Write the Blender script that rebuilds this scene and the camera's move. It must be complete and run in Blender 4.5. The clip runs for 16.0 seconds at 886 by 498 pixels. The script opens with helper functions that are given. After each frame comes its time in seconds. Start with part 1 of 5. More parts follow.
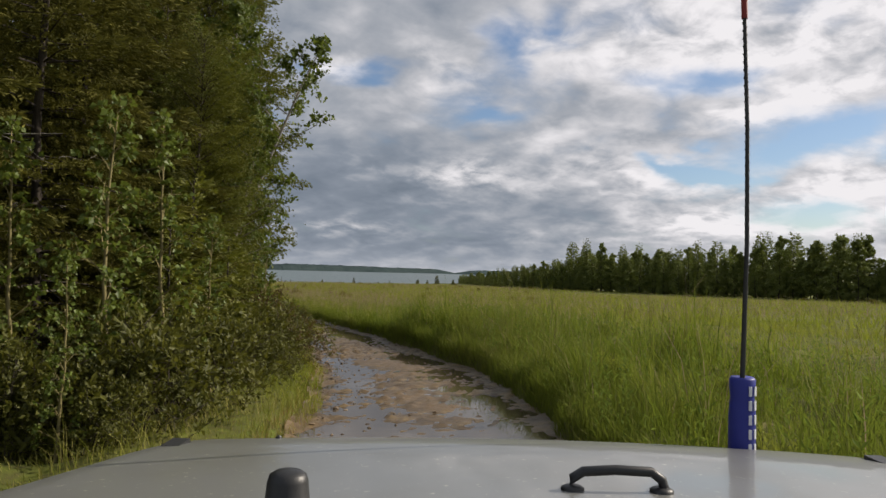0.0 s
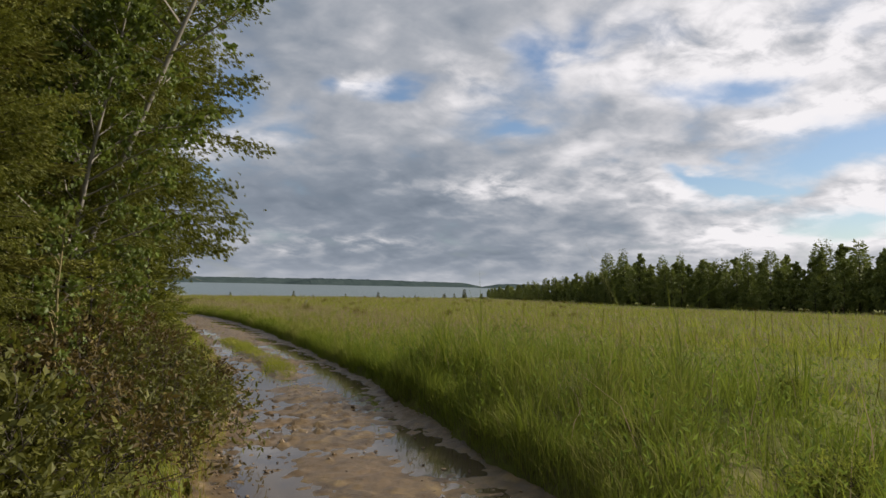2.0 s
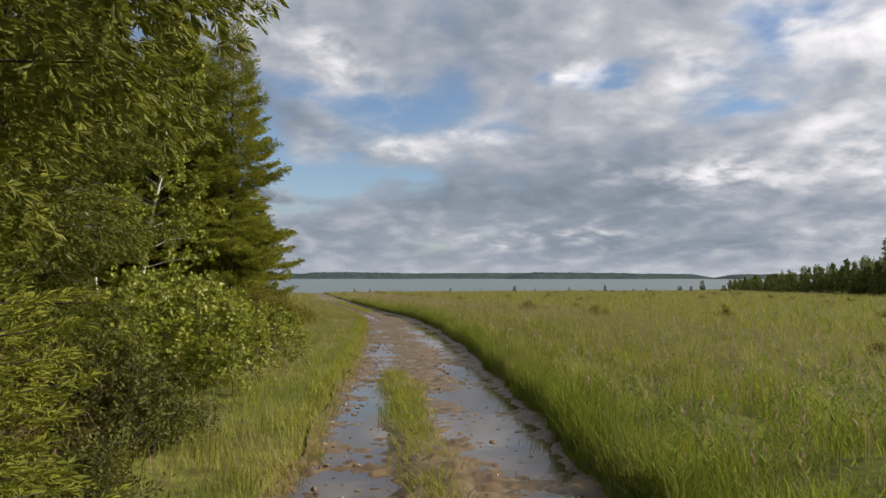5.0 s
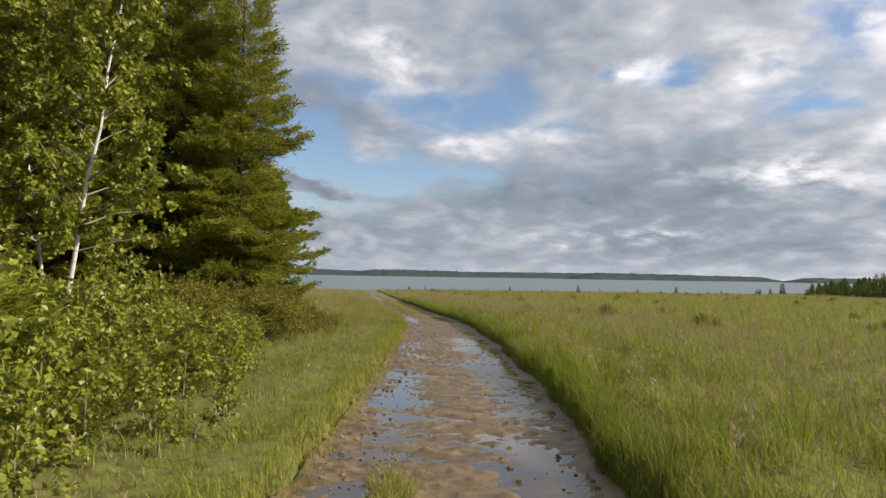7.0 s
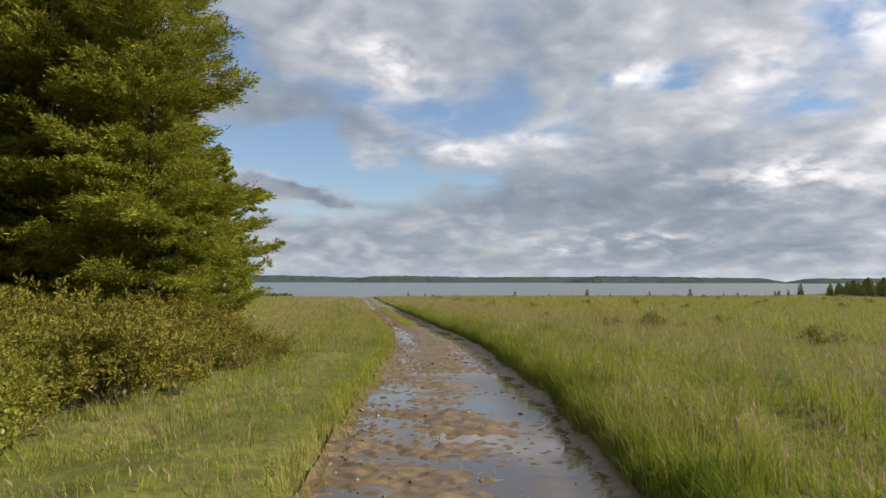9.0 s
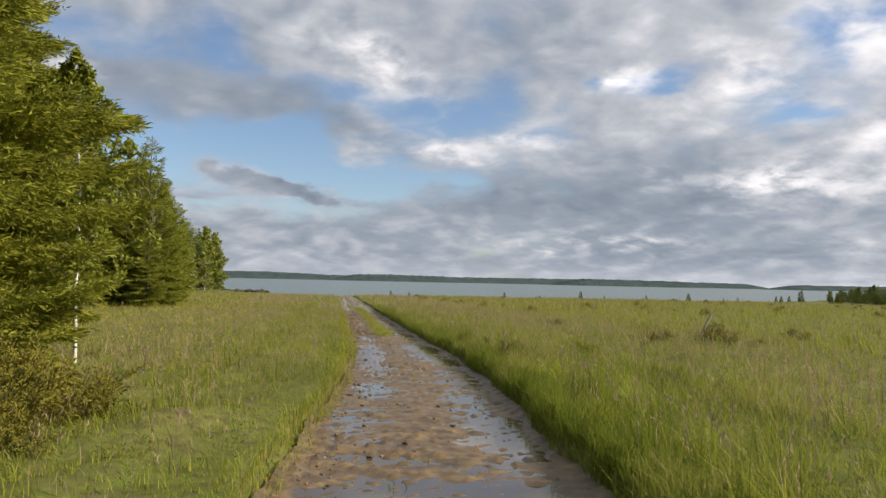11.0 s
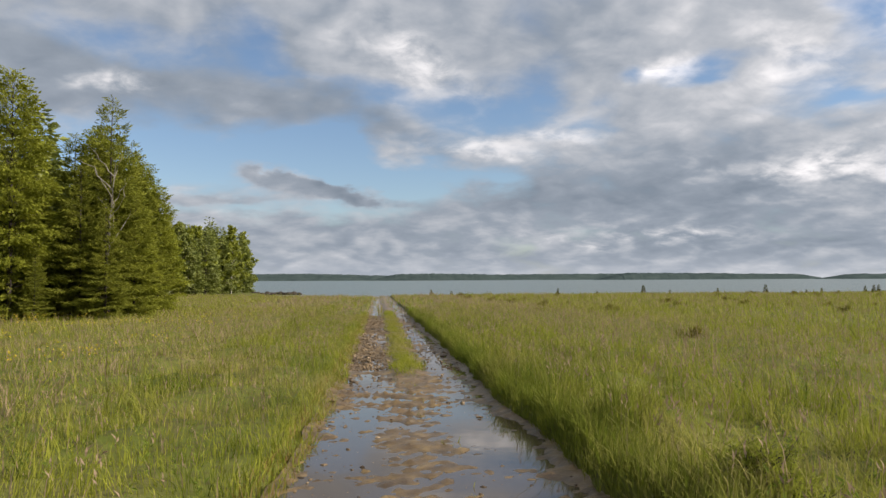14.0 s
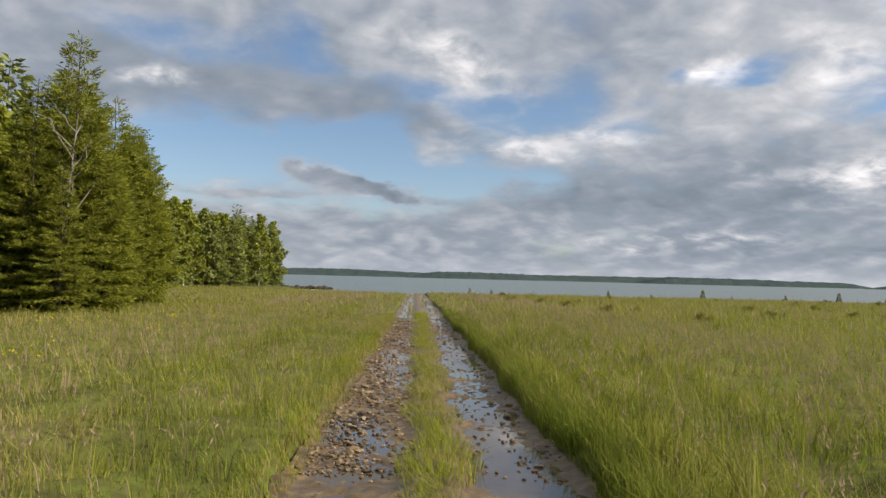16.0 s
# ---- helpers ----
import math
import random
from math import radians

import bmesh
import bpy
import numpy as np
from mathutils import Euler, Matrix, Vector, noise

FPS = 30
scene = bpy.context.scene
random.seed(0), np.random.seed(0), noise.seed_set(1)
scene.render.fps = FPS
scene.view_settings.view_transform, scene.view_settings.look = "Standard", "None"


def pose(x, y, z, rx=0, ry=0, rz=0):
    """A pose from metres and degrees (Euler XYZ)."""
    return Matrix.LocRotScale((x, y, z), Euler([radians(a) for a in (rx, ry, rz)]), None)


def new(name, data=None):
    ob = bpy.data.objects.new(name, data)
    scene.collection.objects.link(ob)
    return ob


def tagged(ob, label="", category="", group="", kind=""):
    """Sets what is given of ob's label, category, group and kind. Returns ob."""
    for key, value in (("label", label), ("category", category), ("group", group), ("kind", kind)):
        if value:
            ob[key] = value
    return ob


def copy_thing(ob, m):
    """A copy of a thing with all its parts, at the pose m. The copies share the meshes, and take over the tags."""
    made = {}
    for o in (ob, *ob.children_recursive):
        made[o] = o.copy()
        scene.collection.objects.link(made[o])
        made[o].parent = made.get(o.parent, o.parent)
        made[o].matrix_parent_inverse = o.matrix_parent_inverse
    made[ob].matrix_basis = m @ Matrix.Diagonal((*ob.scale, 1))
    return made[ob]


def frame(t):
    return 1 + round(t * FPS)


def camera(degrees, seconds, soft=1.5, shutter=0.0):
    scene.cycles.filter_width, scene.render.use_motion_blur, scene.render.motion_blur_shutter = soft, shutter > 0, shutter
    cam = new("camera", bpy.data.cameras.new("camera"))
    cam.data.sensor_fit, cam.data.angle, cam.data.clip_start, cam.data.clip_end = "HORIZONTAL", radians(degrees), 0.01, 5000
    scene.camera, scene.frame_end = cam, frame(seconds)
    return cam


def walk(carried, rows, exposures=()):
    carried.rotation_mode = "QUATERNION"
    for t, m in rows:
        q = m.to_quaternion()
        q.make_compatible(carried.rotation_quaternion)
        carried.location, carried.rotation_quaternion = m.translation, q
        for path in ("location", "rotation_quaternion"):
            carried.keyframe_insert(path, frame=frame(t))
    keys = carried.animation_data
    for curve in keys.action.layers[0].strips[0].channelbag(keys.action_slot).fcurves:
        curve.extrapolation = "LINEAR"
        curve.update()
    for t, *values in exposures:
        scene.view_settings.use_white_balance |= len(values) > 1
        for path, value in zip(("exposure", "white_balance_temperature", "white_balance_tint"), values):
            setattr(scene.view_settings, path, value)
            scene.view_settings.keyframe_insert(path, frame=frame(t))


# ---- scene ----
cam = camera(62.15, 16.0)

# seconds, x, y, z, yaw, pitch, roll of the camera on its dashboard
PATH = [
    (0, -13.355, 0.000, 1.696, -30.99, 1.84, 1.43),
    (0.5, -12.343, 1.657, 1.687, -31.21, 2.37, 1.13),
    (1, -11.342, 3.333, 1.665, -30.65, 2.17, 1.50),
    (1.5, -10.352, 5.034, 1.637, -30.15, 3.08, 1.60),
    (2, -9.387, 6.774, 1.611, -28.85, 2.87, 1.15),
    (2.5, -8.489, 8.570, 1.592, -26.47, 3.06, 0.06),
    (3, -7.694, 10.427, 1.575, -22.99, 2.26, 1.25),
    (3.5, -7.009, 12.324, 1.556, -20.20, 2.79, 0.36),
    (4, -6.467, 14.250, 1.534, -16.79, 2.35, 0.46),
    (4.5, -6.042, 16.206, 1.506, -13.78, 2.57, 2.28),
    (4.7, -5.873, 16.994, 1.493, -12.95, 2.33, 0.95),
    (6.8, -4.142, 25.358, 1.373, -7.53, 2.50, 0.78),
    (7, -4.009, 26.183, 1.360, -7.23, 2.08, 0.92),
    (7.5, -3.729, 28.316, 1.329, -6.91, 1.69, 0.30),
    (8, -3.460, 30.508, 1.297, -6.80, 3.23, 0.23),
    (8.5, -3.178, 32.751, 1.265, -6.96, 2.42, 0.69),
    (9, -2.887, 35.008, 1.231, -7.20, 2.53, 0.10),
    (9.5, -2.595, 37.263, 1.203, -7.62, 2.60, 0.89),
    (10, -2.302, 39.510, 1.175, -8.20, 2.37, 0.55),
    (10.2, -2.192, 40.412, 1.161, -8.27, 2.55, 1.39),
    (12.3, -1.132, 49.922, 0.997, -8.22, 2.10, 0.75),
    (12.5, -1.033, 50.830, 0.982, -7.78, 1.52, 1.07),
    (13, -0.797, 53.109, 0.942, -7.03, 1.93, 0.79),
    (13.5, -0.582, 55.403, 0.895, -5.84, 1.84, 0.83),
    (14, -0.383, 57.723, 0.846, -5.10, 2.36, -0.23),
    (14.5, -0.239, 60.075, 0.803, -3.98, 2.67, 0.27),
    (15, -0.129, 62.449, 0.769, -3.46, 2.15, 0.24),
    (15.5, -0.043, 64.829, 0.730, -2.79, 2.20, 0.30),
    (16, 0.000, 67.213, 0.694, -2.16, 2.20, 1.44),
]
walk(cam, [(t, pose(x, y, z, 90 + p, 0, a) @ pose(0, 0, 0, 0, 0, r)) for t, x, y, z, a, p, r in PATH],
     exposures=[(0.0, 0.0, 6520, 14.5), (2.5, 0.08, 6520, 14.5), (4.5, 0.18, 6520, 14.5), (7.0, 0.40, 6550, 14.5), (9.5, 0.42, 6580, 14.5), (16.0, 0.34, 6600, 14)])

# ---- light ----
SUN_AZ, SUN_EL = 103.0, 32.0          # degrees clockwise from +y, degrees up
sun_way = Vector((math.sin(radians(SUN_AZ)) * math.cos(radians(SUN_EL)),
                  math.cos(radians(SUN_AZ)) * math.cos(radians(SUN_EL)), math.sin(radians(SUN_EL))))
sun = new("sun", bpy.data.lights.new("sun", "SUN"))
sun.data.energy, sun.data.angle, sun.data.color = 5.0, radians(0.6), (1.0, 0.92, 0.76)
sun.matrix_world = Matrix.Translation((0, 0, 60)) @ sun_way.to_track_quat("Z", "Y").to_matrix().to_4x4()


class Nodes:
    """Short hand for node trees."""

    def __init__(self, tree):
        self.tree = tree
        tree.nodes.clear()

    def add(self, kind, **sets):
        n = self.tree.nodes.new(kind)
        for k, v in sets.items():
            setattr(n, k, v)
        return n

    def link(self, a, b):
        self.tree.links.new(a, b)

    def put(self, socket, value):
        if isinstance(value, (int, float, tuple, list)):
            socket.default_value = value
        else:
            self.link(value, socket)

    def math(self, op, a, b=0.0, c=0.0, clamp=False):
        n = self.add("ShaderNodeMath", operation=op, use_clamp=clamp)
        for s, v in zip(n.inputs, (a, b, c)):
            self.put(s, v)
        return n.outputs[0]

    def vec(self, op, a, b=(0, 0, 0)):
        n = self.add("ShaderNodeVectorMath", operation=op)
        self.put(n.inputs[0], a)
        self.put(n.inputs[1], b)
        return n.outputs["Value"] if op in ("DOT_PRODUCT", "LENGTH", "DISTANCE") else n.outputs[0]

    def noise(self, vector, scale, detail=4.0, rough=0.55, distort=0.0):
        n = self.add("ShaderNodeTexNoise")
        if vector is not None:
            self.link(vector, n.inputs["Vector"])
        n.inputs["Scale"].default_value, n.inputs["Detail"].default_value = scale, detail
        n.inputs["Roughness"].default_value, n.inputs["Distortion"].default_value = rough, distort
        return n.outputs["Fac"]

    def ramp(self, fac, stops):
        n = self.add("ShaderNodeValToRGB")
        e = n.color_ramp.elements
        while len(e) < len(stops):
            e.new(0.5)
        for el, (p, c) in zip(e, stops):
            el.position, el.color = p, (*c, 1)
        self.put(n.inputs[0], fac)
        return n.outputs[0]

    def smooth(self, v, lo, hi):
        n = self.add("ShaderNodeMapRange", interpolation_type="SMOOTHSTEP")
        self.put(n.inputs["Value"], v)
        n.inputs["From Min"].default_value, n.inputs["From Max"].default_value = lo, hi
        return n.outputs[0]

    def mix(self, fac, a, b, mode="MIX"):
        n = self.add("ShaderNodeMix", data_type="RGBA", blend_type=mode)
        self.put(n.inputs["Factor"], fac)
        for s, v in ((n.inputs[6], a), (n.inputs[7], b)):
            self.put(s, (*v, 1) if isinstance(v, tuple) and len(v) == 3 else v)
        return n.outputs[2]


# sky: clear blue with broken stratocumulus
world = bpy.data.worlds.new("world")
scene.world = world
world.use_nodes = True
N = Nodes(world.node_tree)
sky = N.add("ShaderNodeTexSky", sky_type="NISHITA", sun_disc=False, sun_elevation=radians(SUN_EL),
            sun_rotation=radians(SUN_AZ), air_density=1.0, dust_density=0.6, ozone_density=1.4)
way = N.add("ShaderNodeTexCoord").outputs["Generated"]
sep = N.add("ShaderNodeSeparateXYZ")
N.link(way, sep.inputs[0])
X, Y, Z = sep.outputs
az = N.math("MULTIPLY", N.math("ARCTAN2", X, Y), 57.2958)       # clockwise from +y
el = N.math("MULTIPLY", N.math("ARCSINE", Z), 57.2958)
# a flat cloud deck seen in perspective
flat = N.add("ShaderNodeCombineXYZ")
den = N.math("ADD", N.math("MAXIMUM", Z, 0.0), 0.30)
N.put(flat.inputs[0], N.math("DIVIDE", X, den))
N.put(flat.inputs[1], N.math("DIVIDE", Y, den))
deck = flat.outputs[0]
n_big = N.noise(deck, 2.3, 7.0, 0.55, 0.2)
n_mid = N.noise(deck, 4.4, 4.0, 0.45, 0.3)
n_fine = N.noise(deck, 11.0, 6.0, 0.58, 0.3)
wob = N.math("SUBTRACT", n_mid, 0.5)
wob2 = N.math("SUBTRACT", N.noise(N.vec("ADD", deck, (7.3, 2.1, 0)), 3.6, 6.0, 0.56), 0.5)
azw = N.math("ADD", az, N.math("MULTIPLY", wob, 11.0))
elw = N.math("ADD", el, N.math("MULTIPLY", wob2, 4.2))
spot = N.add("ShaderNodeCombineXYZ")
N.put(spot.inputs[0], azw)
N.put(spot.inputs[1], elw)


def patches(rows, start):
    """Soft oval patches: azimuth, elevation, half width, half height, strength, tilt."""
    total = start
    for pa, pe, pw, ph, ps, tilt in rows:
        place = N.add("ShaderNodeMapping", vector_type="TEXTURE")
        N.link(spot.outputs[0], place.inputs["Vector"])
        place.inputs["Location"].default_value = (pa, pe, 0)
        place.inputs["Rotation"].default_value = (0, 0, radians(tilt))
        place.inputs["Scale"].default_value = (pw * 1.15, ph * 1.35, 1)
        d = N.vec("DOT_PRODUCT", place.outputs[0], place.outputs[0])
        total = N.math("MULTIPLY_ADD", N.math("EXPONENT", N.math("MULTIPLY", d, -0.7)), ps, total)
    return total


CLEAR = [(-19.0, 16.6, 4.8, 1.2, 0.26, -8), (-9.6, 17.3, 2.2, 1.5, 0.24, -10), (-12.4, 9.0, 8.4, 1.5, 0.34, 0), (-1.1, 8.4, 5.7, 1.3, 0.3, -14), (-2.9, 10.8, 2.6, 0.7, 0.2, -10),
         (0.9, 14.4, 3.5, 0.7, 0.2, -12), (10.3, 12.4, 4.8, 1.2, 0.3, -4), (7.7, 7.6, 3.5, 0.6, 0.18, 0), (-10.3, 5.4, 7.5, 0.6, 0.16, 0), (20.6, 15.3, 1.1, 0.6, 0.24, 0), (24.5, 14.9, 1.7, 0.8, 0.28, 0)]
CLEAR_EAST = [(36.6, 17.8, 2.3, 1.5, 0.3, -30), (33.6, 12.4, 1.8, 0.4, 0.16, -10), (50.5, 14.5, 4.0, 0.7, 0.26, -3), (48.8, 8.6, 2.0, 0.6, 0.28, -25), (57.0, 9.7, 5.1, 1.1, 0.3, 8), (51.6, 7.5, 1.8, 0.4, 0.18, 0),
              (57.0, 5.0, 4.4, 0.6, 0.24, 4), (32.4, 11.8, 1.8, 0.4, 0.14, 0), (-28.9, 8.3, 8.8, 1.8, 0.22, 0), (11.2, 2.4, 1.8, 0.3, 0.1, 0), (-5.6, 15.3, 2.6, 0.4, 0.1, -10)]
GREY = [(-12.5, 12.5, 10.6, 1.4, 0.75, -3), (-18.0, 16.0, 9.0, 2.2, 0.45, 0), (-2.9, 11.9, 5.3, 1.1, 0.35, -18), (11.2, 6.6, 6.6, 1.1, 0.75, 0), (27.1, 6.0, 10.1, 1.7, 0.55, 0), (14.6, 16.8, 7.9, 1.5, 0.22, -12), (-6.7, 7.7, 2.6, 0.4, 0.7, -14),
        (-1.8, 6.5, 2.7, 0.4, 0.75, -4), (-4.5, 3.9, 7.0, 0.7, 0.3, 0), (24.5, 7.0, 5.7, 1.8, 0.5, 0), (29.9, 3.0, 11.5, 1.3, 0.8, 0), (40.6, 12.8, 4.0, 1.1, 0.4, 0), (40.8, 5.1, 4.0, 1.0, 0.35, 0),
        (18.6, 1.7, 18.5, 0.5, 0.3, 0), (0.5, 13.0, 3.5, 0.7, 0.2, -15), (29.7, 10.2, 7.0, 1.0, 0.3, 0)]
BRIGHT = [(-18.9, 14.0, 1.7, 0.3, 0.9, 0), (-5.8, 10.2, 1.6, 0.4, 0.8, -8), (3.1, 16.9, 2.6, 0.9, 0.8, -25), (22.9, 15.5, 0.9, 0.55, 0.9, 0), (32.0, 7.5, 4.2, 0.7, 0.9, -3), (19.8, 3.4, 5.3, 0.4, 0.5, 0),
          (8.1, 10.2, 4.0, 0.5, 0.6, -5), (14.9, 10.9, 1.7, 0.3, 0.5, 0), (30.5, 15.3, 1.8, 0.9, 0.5, -20), (46.5, 17.9, 5.7, 2.2, 0.7, 0), (58.7, 17.2, 5.7, 2.0, 0.8, 0), (45.8, 7.3, 4.8, 1.1, 0.6, -20),
          (53.8, 4.0, 6.2, 0.5, 0.8, 3), (59.8, 6.6, 4.8, 1.0, 0.7, 8), (56.2, 12.6, 5.7, 0.6, 0.8, 10), (22.9, 3.0, 3.1, 0.4, 0.5, 0)]
# thin streaks of cloud that float clear of the deck
WISP = [(-6.7, 7.7, 2.6, 0.4, 0.30, -14), (-1.8, 6.5, 2.7, 0.4, 0.32, -4), (-14.0, 5.9, 5.0, 0.25, 0.14, 0), (-18.9, 14.0, 1.7, 0.3, 0.2, 0)]
cover = N.math("ADD", N.math("ADD", N.math("MULTIPLY", n_big, 0.5), N.math("MULTIPLY", n_mid, 0.35)), N.math("MULTIPLY", n_fine, 0.15))
cover = N.math("SUBTRACT", N.math("ADD", cover, 0.12), patches(CLEAR_EAST, patches(CLEAR, 0.0)))
cover = N.math("ADD", cover, patches(WISP, 0.0))
mask = N.smooth(cover, 0.31, 0.60)
light = N.math("ADD", 0.37, N.math("MULTIPLY", N.smooth(azw, 0.0, 62.0), 0.28))
light = N.math("ADD", light, N.math("MULTIPLY", N.math("SUBTRACT", n_mid, 0.5), 0.62))
light = N.math("ADD", light, N.math("MULTIPLY", N.math("SUBTRACT", n_fine, 0.5), 0.42))
lee = N.vec("ADD", deck, (0.045, 0.0, 0.0))
relief = N.math("SUBTRACT", n_mid, N.noise(lee, 4.4, 4.0, 0.45, 0.3))
light = N.math("ADD", light, N.math("MULTIPLY", relief, 0.5))
light = N.math("SUBTRACT", N.math("ADD", light, N.math("MULTIPLY", N.math("MULTIPLY", patches(BRIGHT, 0.0), N.smooth(N.math("ADD", N.math("MULTIPLY", n_fine, 0.6), N.math("MULTIPLY", n_mid, 0.4)), 0.30, 0.62)), 0.62)), N.math("MULTIPLY", patches(GREY, 0.0), 0.27))
light = N.math("ADD", light, N.math("MULTIPLY", N.smooth(cover, 0.62, 0.44), 0.10))
cloud = N.ramp(light, [(0.0, (0.165, 0.205, 0.250)), (0.28, (0.245, 0.287, 0.335)), (0.5, (0.380, 0.412, 0.445)), (0.72, (0.59, 0.605, 0.62)), (1.0, (0.86, 0.86, 0.86))])
blue = N.vec("MULTIPLY", sky.outputs[0], (0.085, 0.092, 0.098))
# pale air over the horizon
low = N.math("MULTIPLY", N.smooth(el, 2.6, 0.0), 0.35)
air = N.mix(mask, blue, cloud)
air = N.mix(low, air, (0.42, 0.46, 0.51))
back = N.add("ShaderNodeBackground")
N.link(air, back.inputs[0])
back.inputs[1].default_value = 1.0
N.link(back.outputs[0], N.add("ShaderNodeOutputWorld").inputs[0])


# ---- materials ----
def material(name, build, rough=0.8, spec=0.3, **more):
    """build(N, position) gives colour, bump height (or None)."""
    m = bpy.data.materials.new(name)
    m.use_nodes = True
    n = Nodes(m.node_tree)
    out = n.add("ShaderNodeOutputMaterial")
    b = n.add("ShaderNodeBsdfPrincipled")
    b.inputs["Roughness"].default_value, b.inputs["Specular IOR Level"].default_value = rough, spec
    for k, v in more.items():
        if k != "bump":
            b.inputs[k].default_value = v
    col, height = build(n, n.add("ShaderNodeNewGeometry").outputs["Position"])[:2]
    n.put(b.inputs["Base Color"], col if not isinstance(col, tuple) else (*col, 1))
    if height is not None:
        bump = n.add("ShaderNodeBump")
        bump.inputs["Strength"].default_value, bump.inputs["Distance"].default_value = more.get("bump", (0.5, 0.02))
        n.link(height, bump.inputs["Height"])
        n.link(bump.outputs[0], b.inputs["Normal"])
    n.link(b.outputs[0], out.inputs[0])
    return m


def leafy(name, dark, light, through_col, rough=0.55, weight=0.3, vary=0.5):
    """Leaves: colour by island, some light passes through."""
    m = bpy.data.materials.new(name)
    m.use_nodes = True
    n = Nodes(m.node_tree)
    out = n.add("ShaderNodeOutputMaterial")
    geo = n.add("ShaderNodeNewGeometry")
    big = n.noise(geo.outputs["Position"], 0.9, 3.0)
    fac = n.math("ADD", n.math("MULTIPLY", geo.outputs["Random Per Island"], vary), n.math("MULTIPLY", n.math("SUBTRACT", big, 0.28), 0.95), clamp=True)
    col = n.mix(fac, dark, light)
    b = n.add("ShaderNodeBsdfPrincipled")
    b.inputs["Roughness"].default_value, b.inputs["Specular IOR Level"].default_value = rough, 0.3 if rough < 0.7 else 0.12
    n.link(col, b.inputs["Base Color"])
    t = n.add("ShaderNodeBsdfTranslucent")
    n.link(n.mix(0.5, col, through_col), t.inputs[0])
    mx = n.add("ShaderNodeMixShader")
    mx.inputs[0].default_value = weight
    n.link(b.outputs[0], mx.inputs[1])
    n.link(t.outputs[0], mx.inputs[2])
    n.link(mx.outputs[0], out.inputs[0])
    return m


def grassy(name, dark, light, dry, through_col):
    """Grass blades: each a little different, lush and dry patches over the meadow."""
    m = leafy(name, dark, light, through_col, 0.75, 0.35, 0.85)
    n = m.node_tree
    b = next(k for k in n.nodes if k.type == "BSDF_PRINCIPLED")
    t = next(k for k in n.nodes if k.type == "BSDF_TRANSLUCENT")
    old = b.inputs["Base Color"].links[0].from_socket
    geo = n.nodes.new("ShaderNodeNewGeometry")
    tex = n.nodes.new("ShaderNodeTexNoise")
    tex.inputs["Scale"].default_value, tex.inputs["Detail"].default_value = 0.22, 7.0
    n.links.new(geo.outputs["Position"], tex.inputs["Vector"])
    rng_ = n.nodes.new("ShaderNodeMapRange")
    rng_.interpolation_type = "SMOOTHSTEP"
    rng_.inputs["From Min"].default_value, rng_.inputs["From Max"].default_value, rng_.inputs["To Max"].default_value = 0.42, 0.72, 0.75
    n.links.new(tex.outputs["Fac"], rng_.inputs["Value"])
    mx = n.nodes.new("ShaderNodeMix")
    mx.data_type = "RGBA"
    n.links.new(rng_.outputs[0], mx.inputs["Factor"])
    n.links.new(old, mx.inputs[6])
    mx.inputs[7].default_value = (*dry, 1)
    n.links.new(mx.outputs[2], b.inputs["Base Color"])
    return m


def soil_col(n, p):
    a, b = n.noise(p, 0.35, 5.0), n.noise(p, 6.0, 5.0)
    c = n.ramp(a, [(0.3, (0.080, 0.105, 0.018)), (0.55, (0.130, 0.145, 0.030)), (0.75, (0.18, 0.155, 0.062))])
    return n.mix(n.smooth(b, 0.35, 0.7), c, (0.085, 0.080, 0.030)), b


def mud_col(n, p):
    a, b, c = n.noise(p, 0.8, 4.0), n.noise(p, 5.0, 6.0, 0.65), n.noise(p, 32.0, 4.0, 0.7)
    col = n.ramp(b, [(0.3, (0.040, 0.025, 0.012)), (0.5, (0.118, 0.076, 0.031)), (0.7, (0.265, 0.184, 0.073))])
    col = n.mix(n.smooth(a, 0.5, 0.7), col, (0.155, 0.098, 0.042))
    return n.mix(n.math("MULTIPLY", c, 0.35), col, (0.10, 0.075, 0.05)), n.math("ADD", b, n.math("MULTIPLY", c, 0.4))


def stone_col(n, p):
    r = n.add("ShaderNodeObjectInfo").outputs["Random"]
    c = n.ramp(n.noise(p, 9.0, 5.0), [(0.3, (0.075, 0.054, 0.036)), (0.6, (0.155, 0.108, 0.062)), (0.8, (0.25, 0.185, 0.110))])
    return n.mix(n.math("MULTIPLY", r, 0.5), c, (0.10, 0.072, 0.044)), n.noise(p, 40.0, 4.0)


def bark_col(n, p):
    s = n.vec("MULTIPLY", p, (8.0, 8.0, 1.6))
    a = n.noise(s, 2.2, 6.0, 0.65)
    return n.ramp(a, [(0.3, (0.030, 0.025, 0.020)), (0.6, (0.075, 0.062, 0.050)), (0.8, (0.13, 0.115, 0.095))]), a


def pale_bark_col(n, p):
    s = n.vec("MULTIPLY", p, (3.0, 3.0, 14.0))
    a = n.noise(s, 1.2, 5.0, 0.6)
    return n.ramp(a, [(0.3, (0.12, 0.11, 0.10)), (0.42, (0.52, 0.50, 0.45)), (0.8, (0.68, 0.66, 0.61))]), a


def water_col(n, p):
    s = n.vec("MULTIPLY", p, (0.5, 1.2, 1.0))
    return (0.125, 0.16, 0.168), n.math("ADD", n.noise(s, 1.3, 4.0), n.math("MULTIPLY", n.noise(s, 0.1, 3.0), 0.8))


def puddle_col(n, p):
    return (0.085, 0.066, 0.046), n.noise(p, 3.0, 3.0)


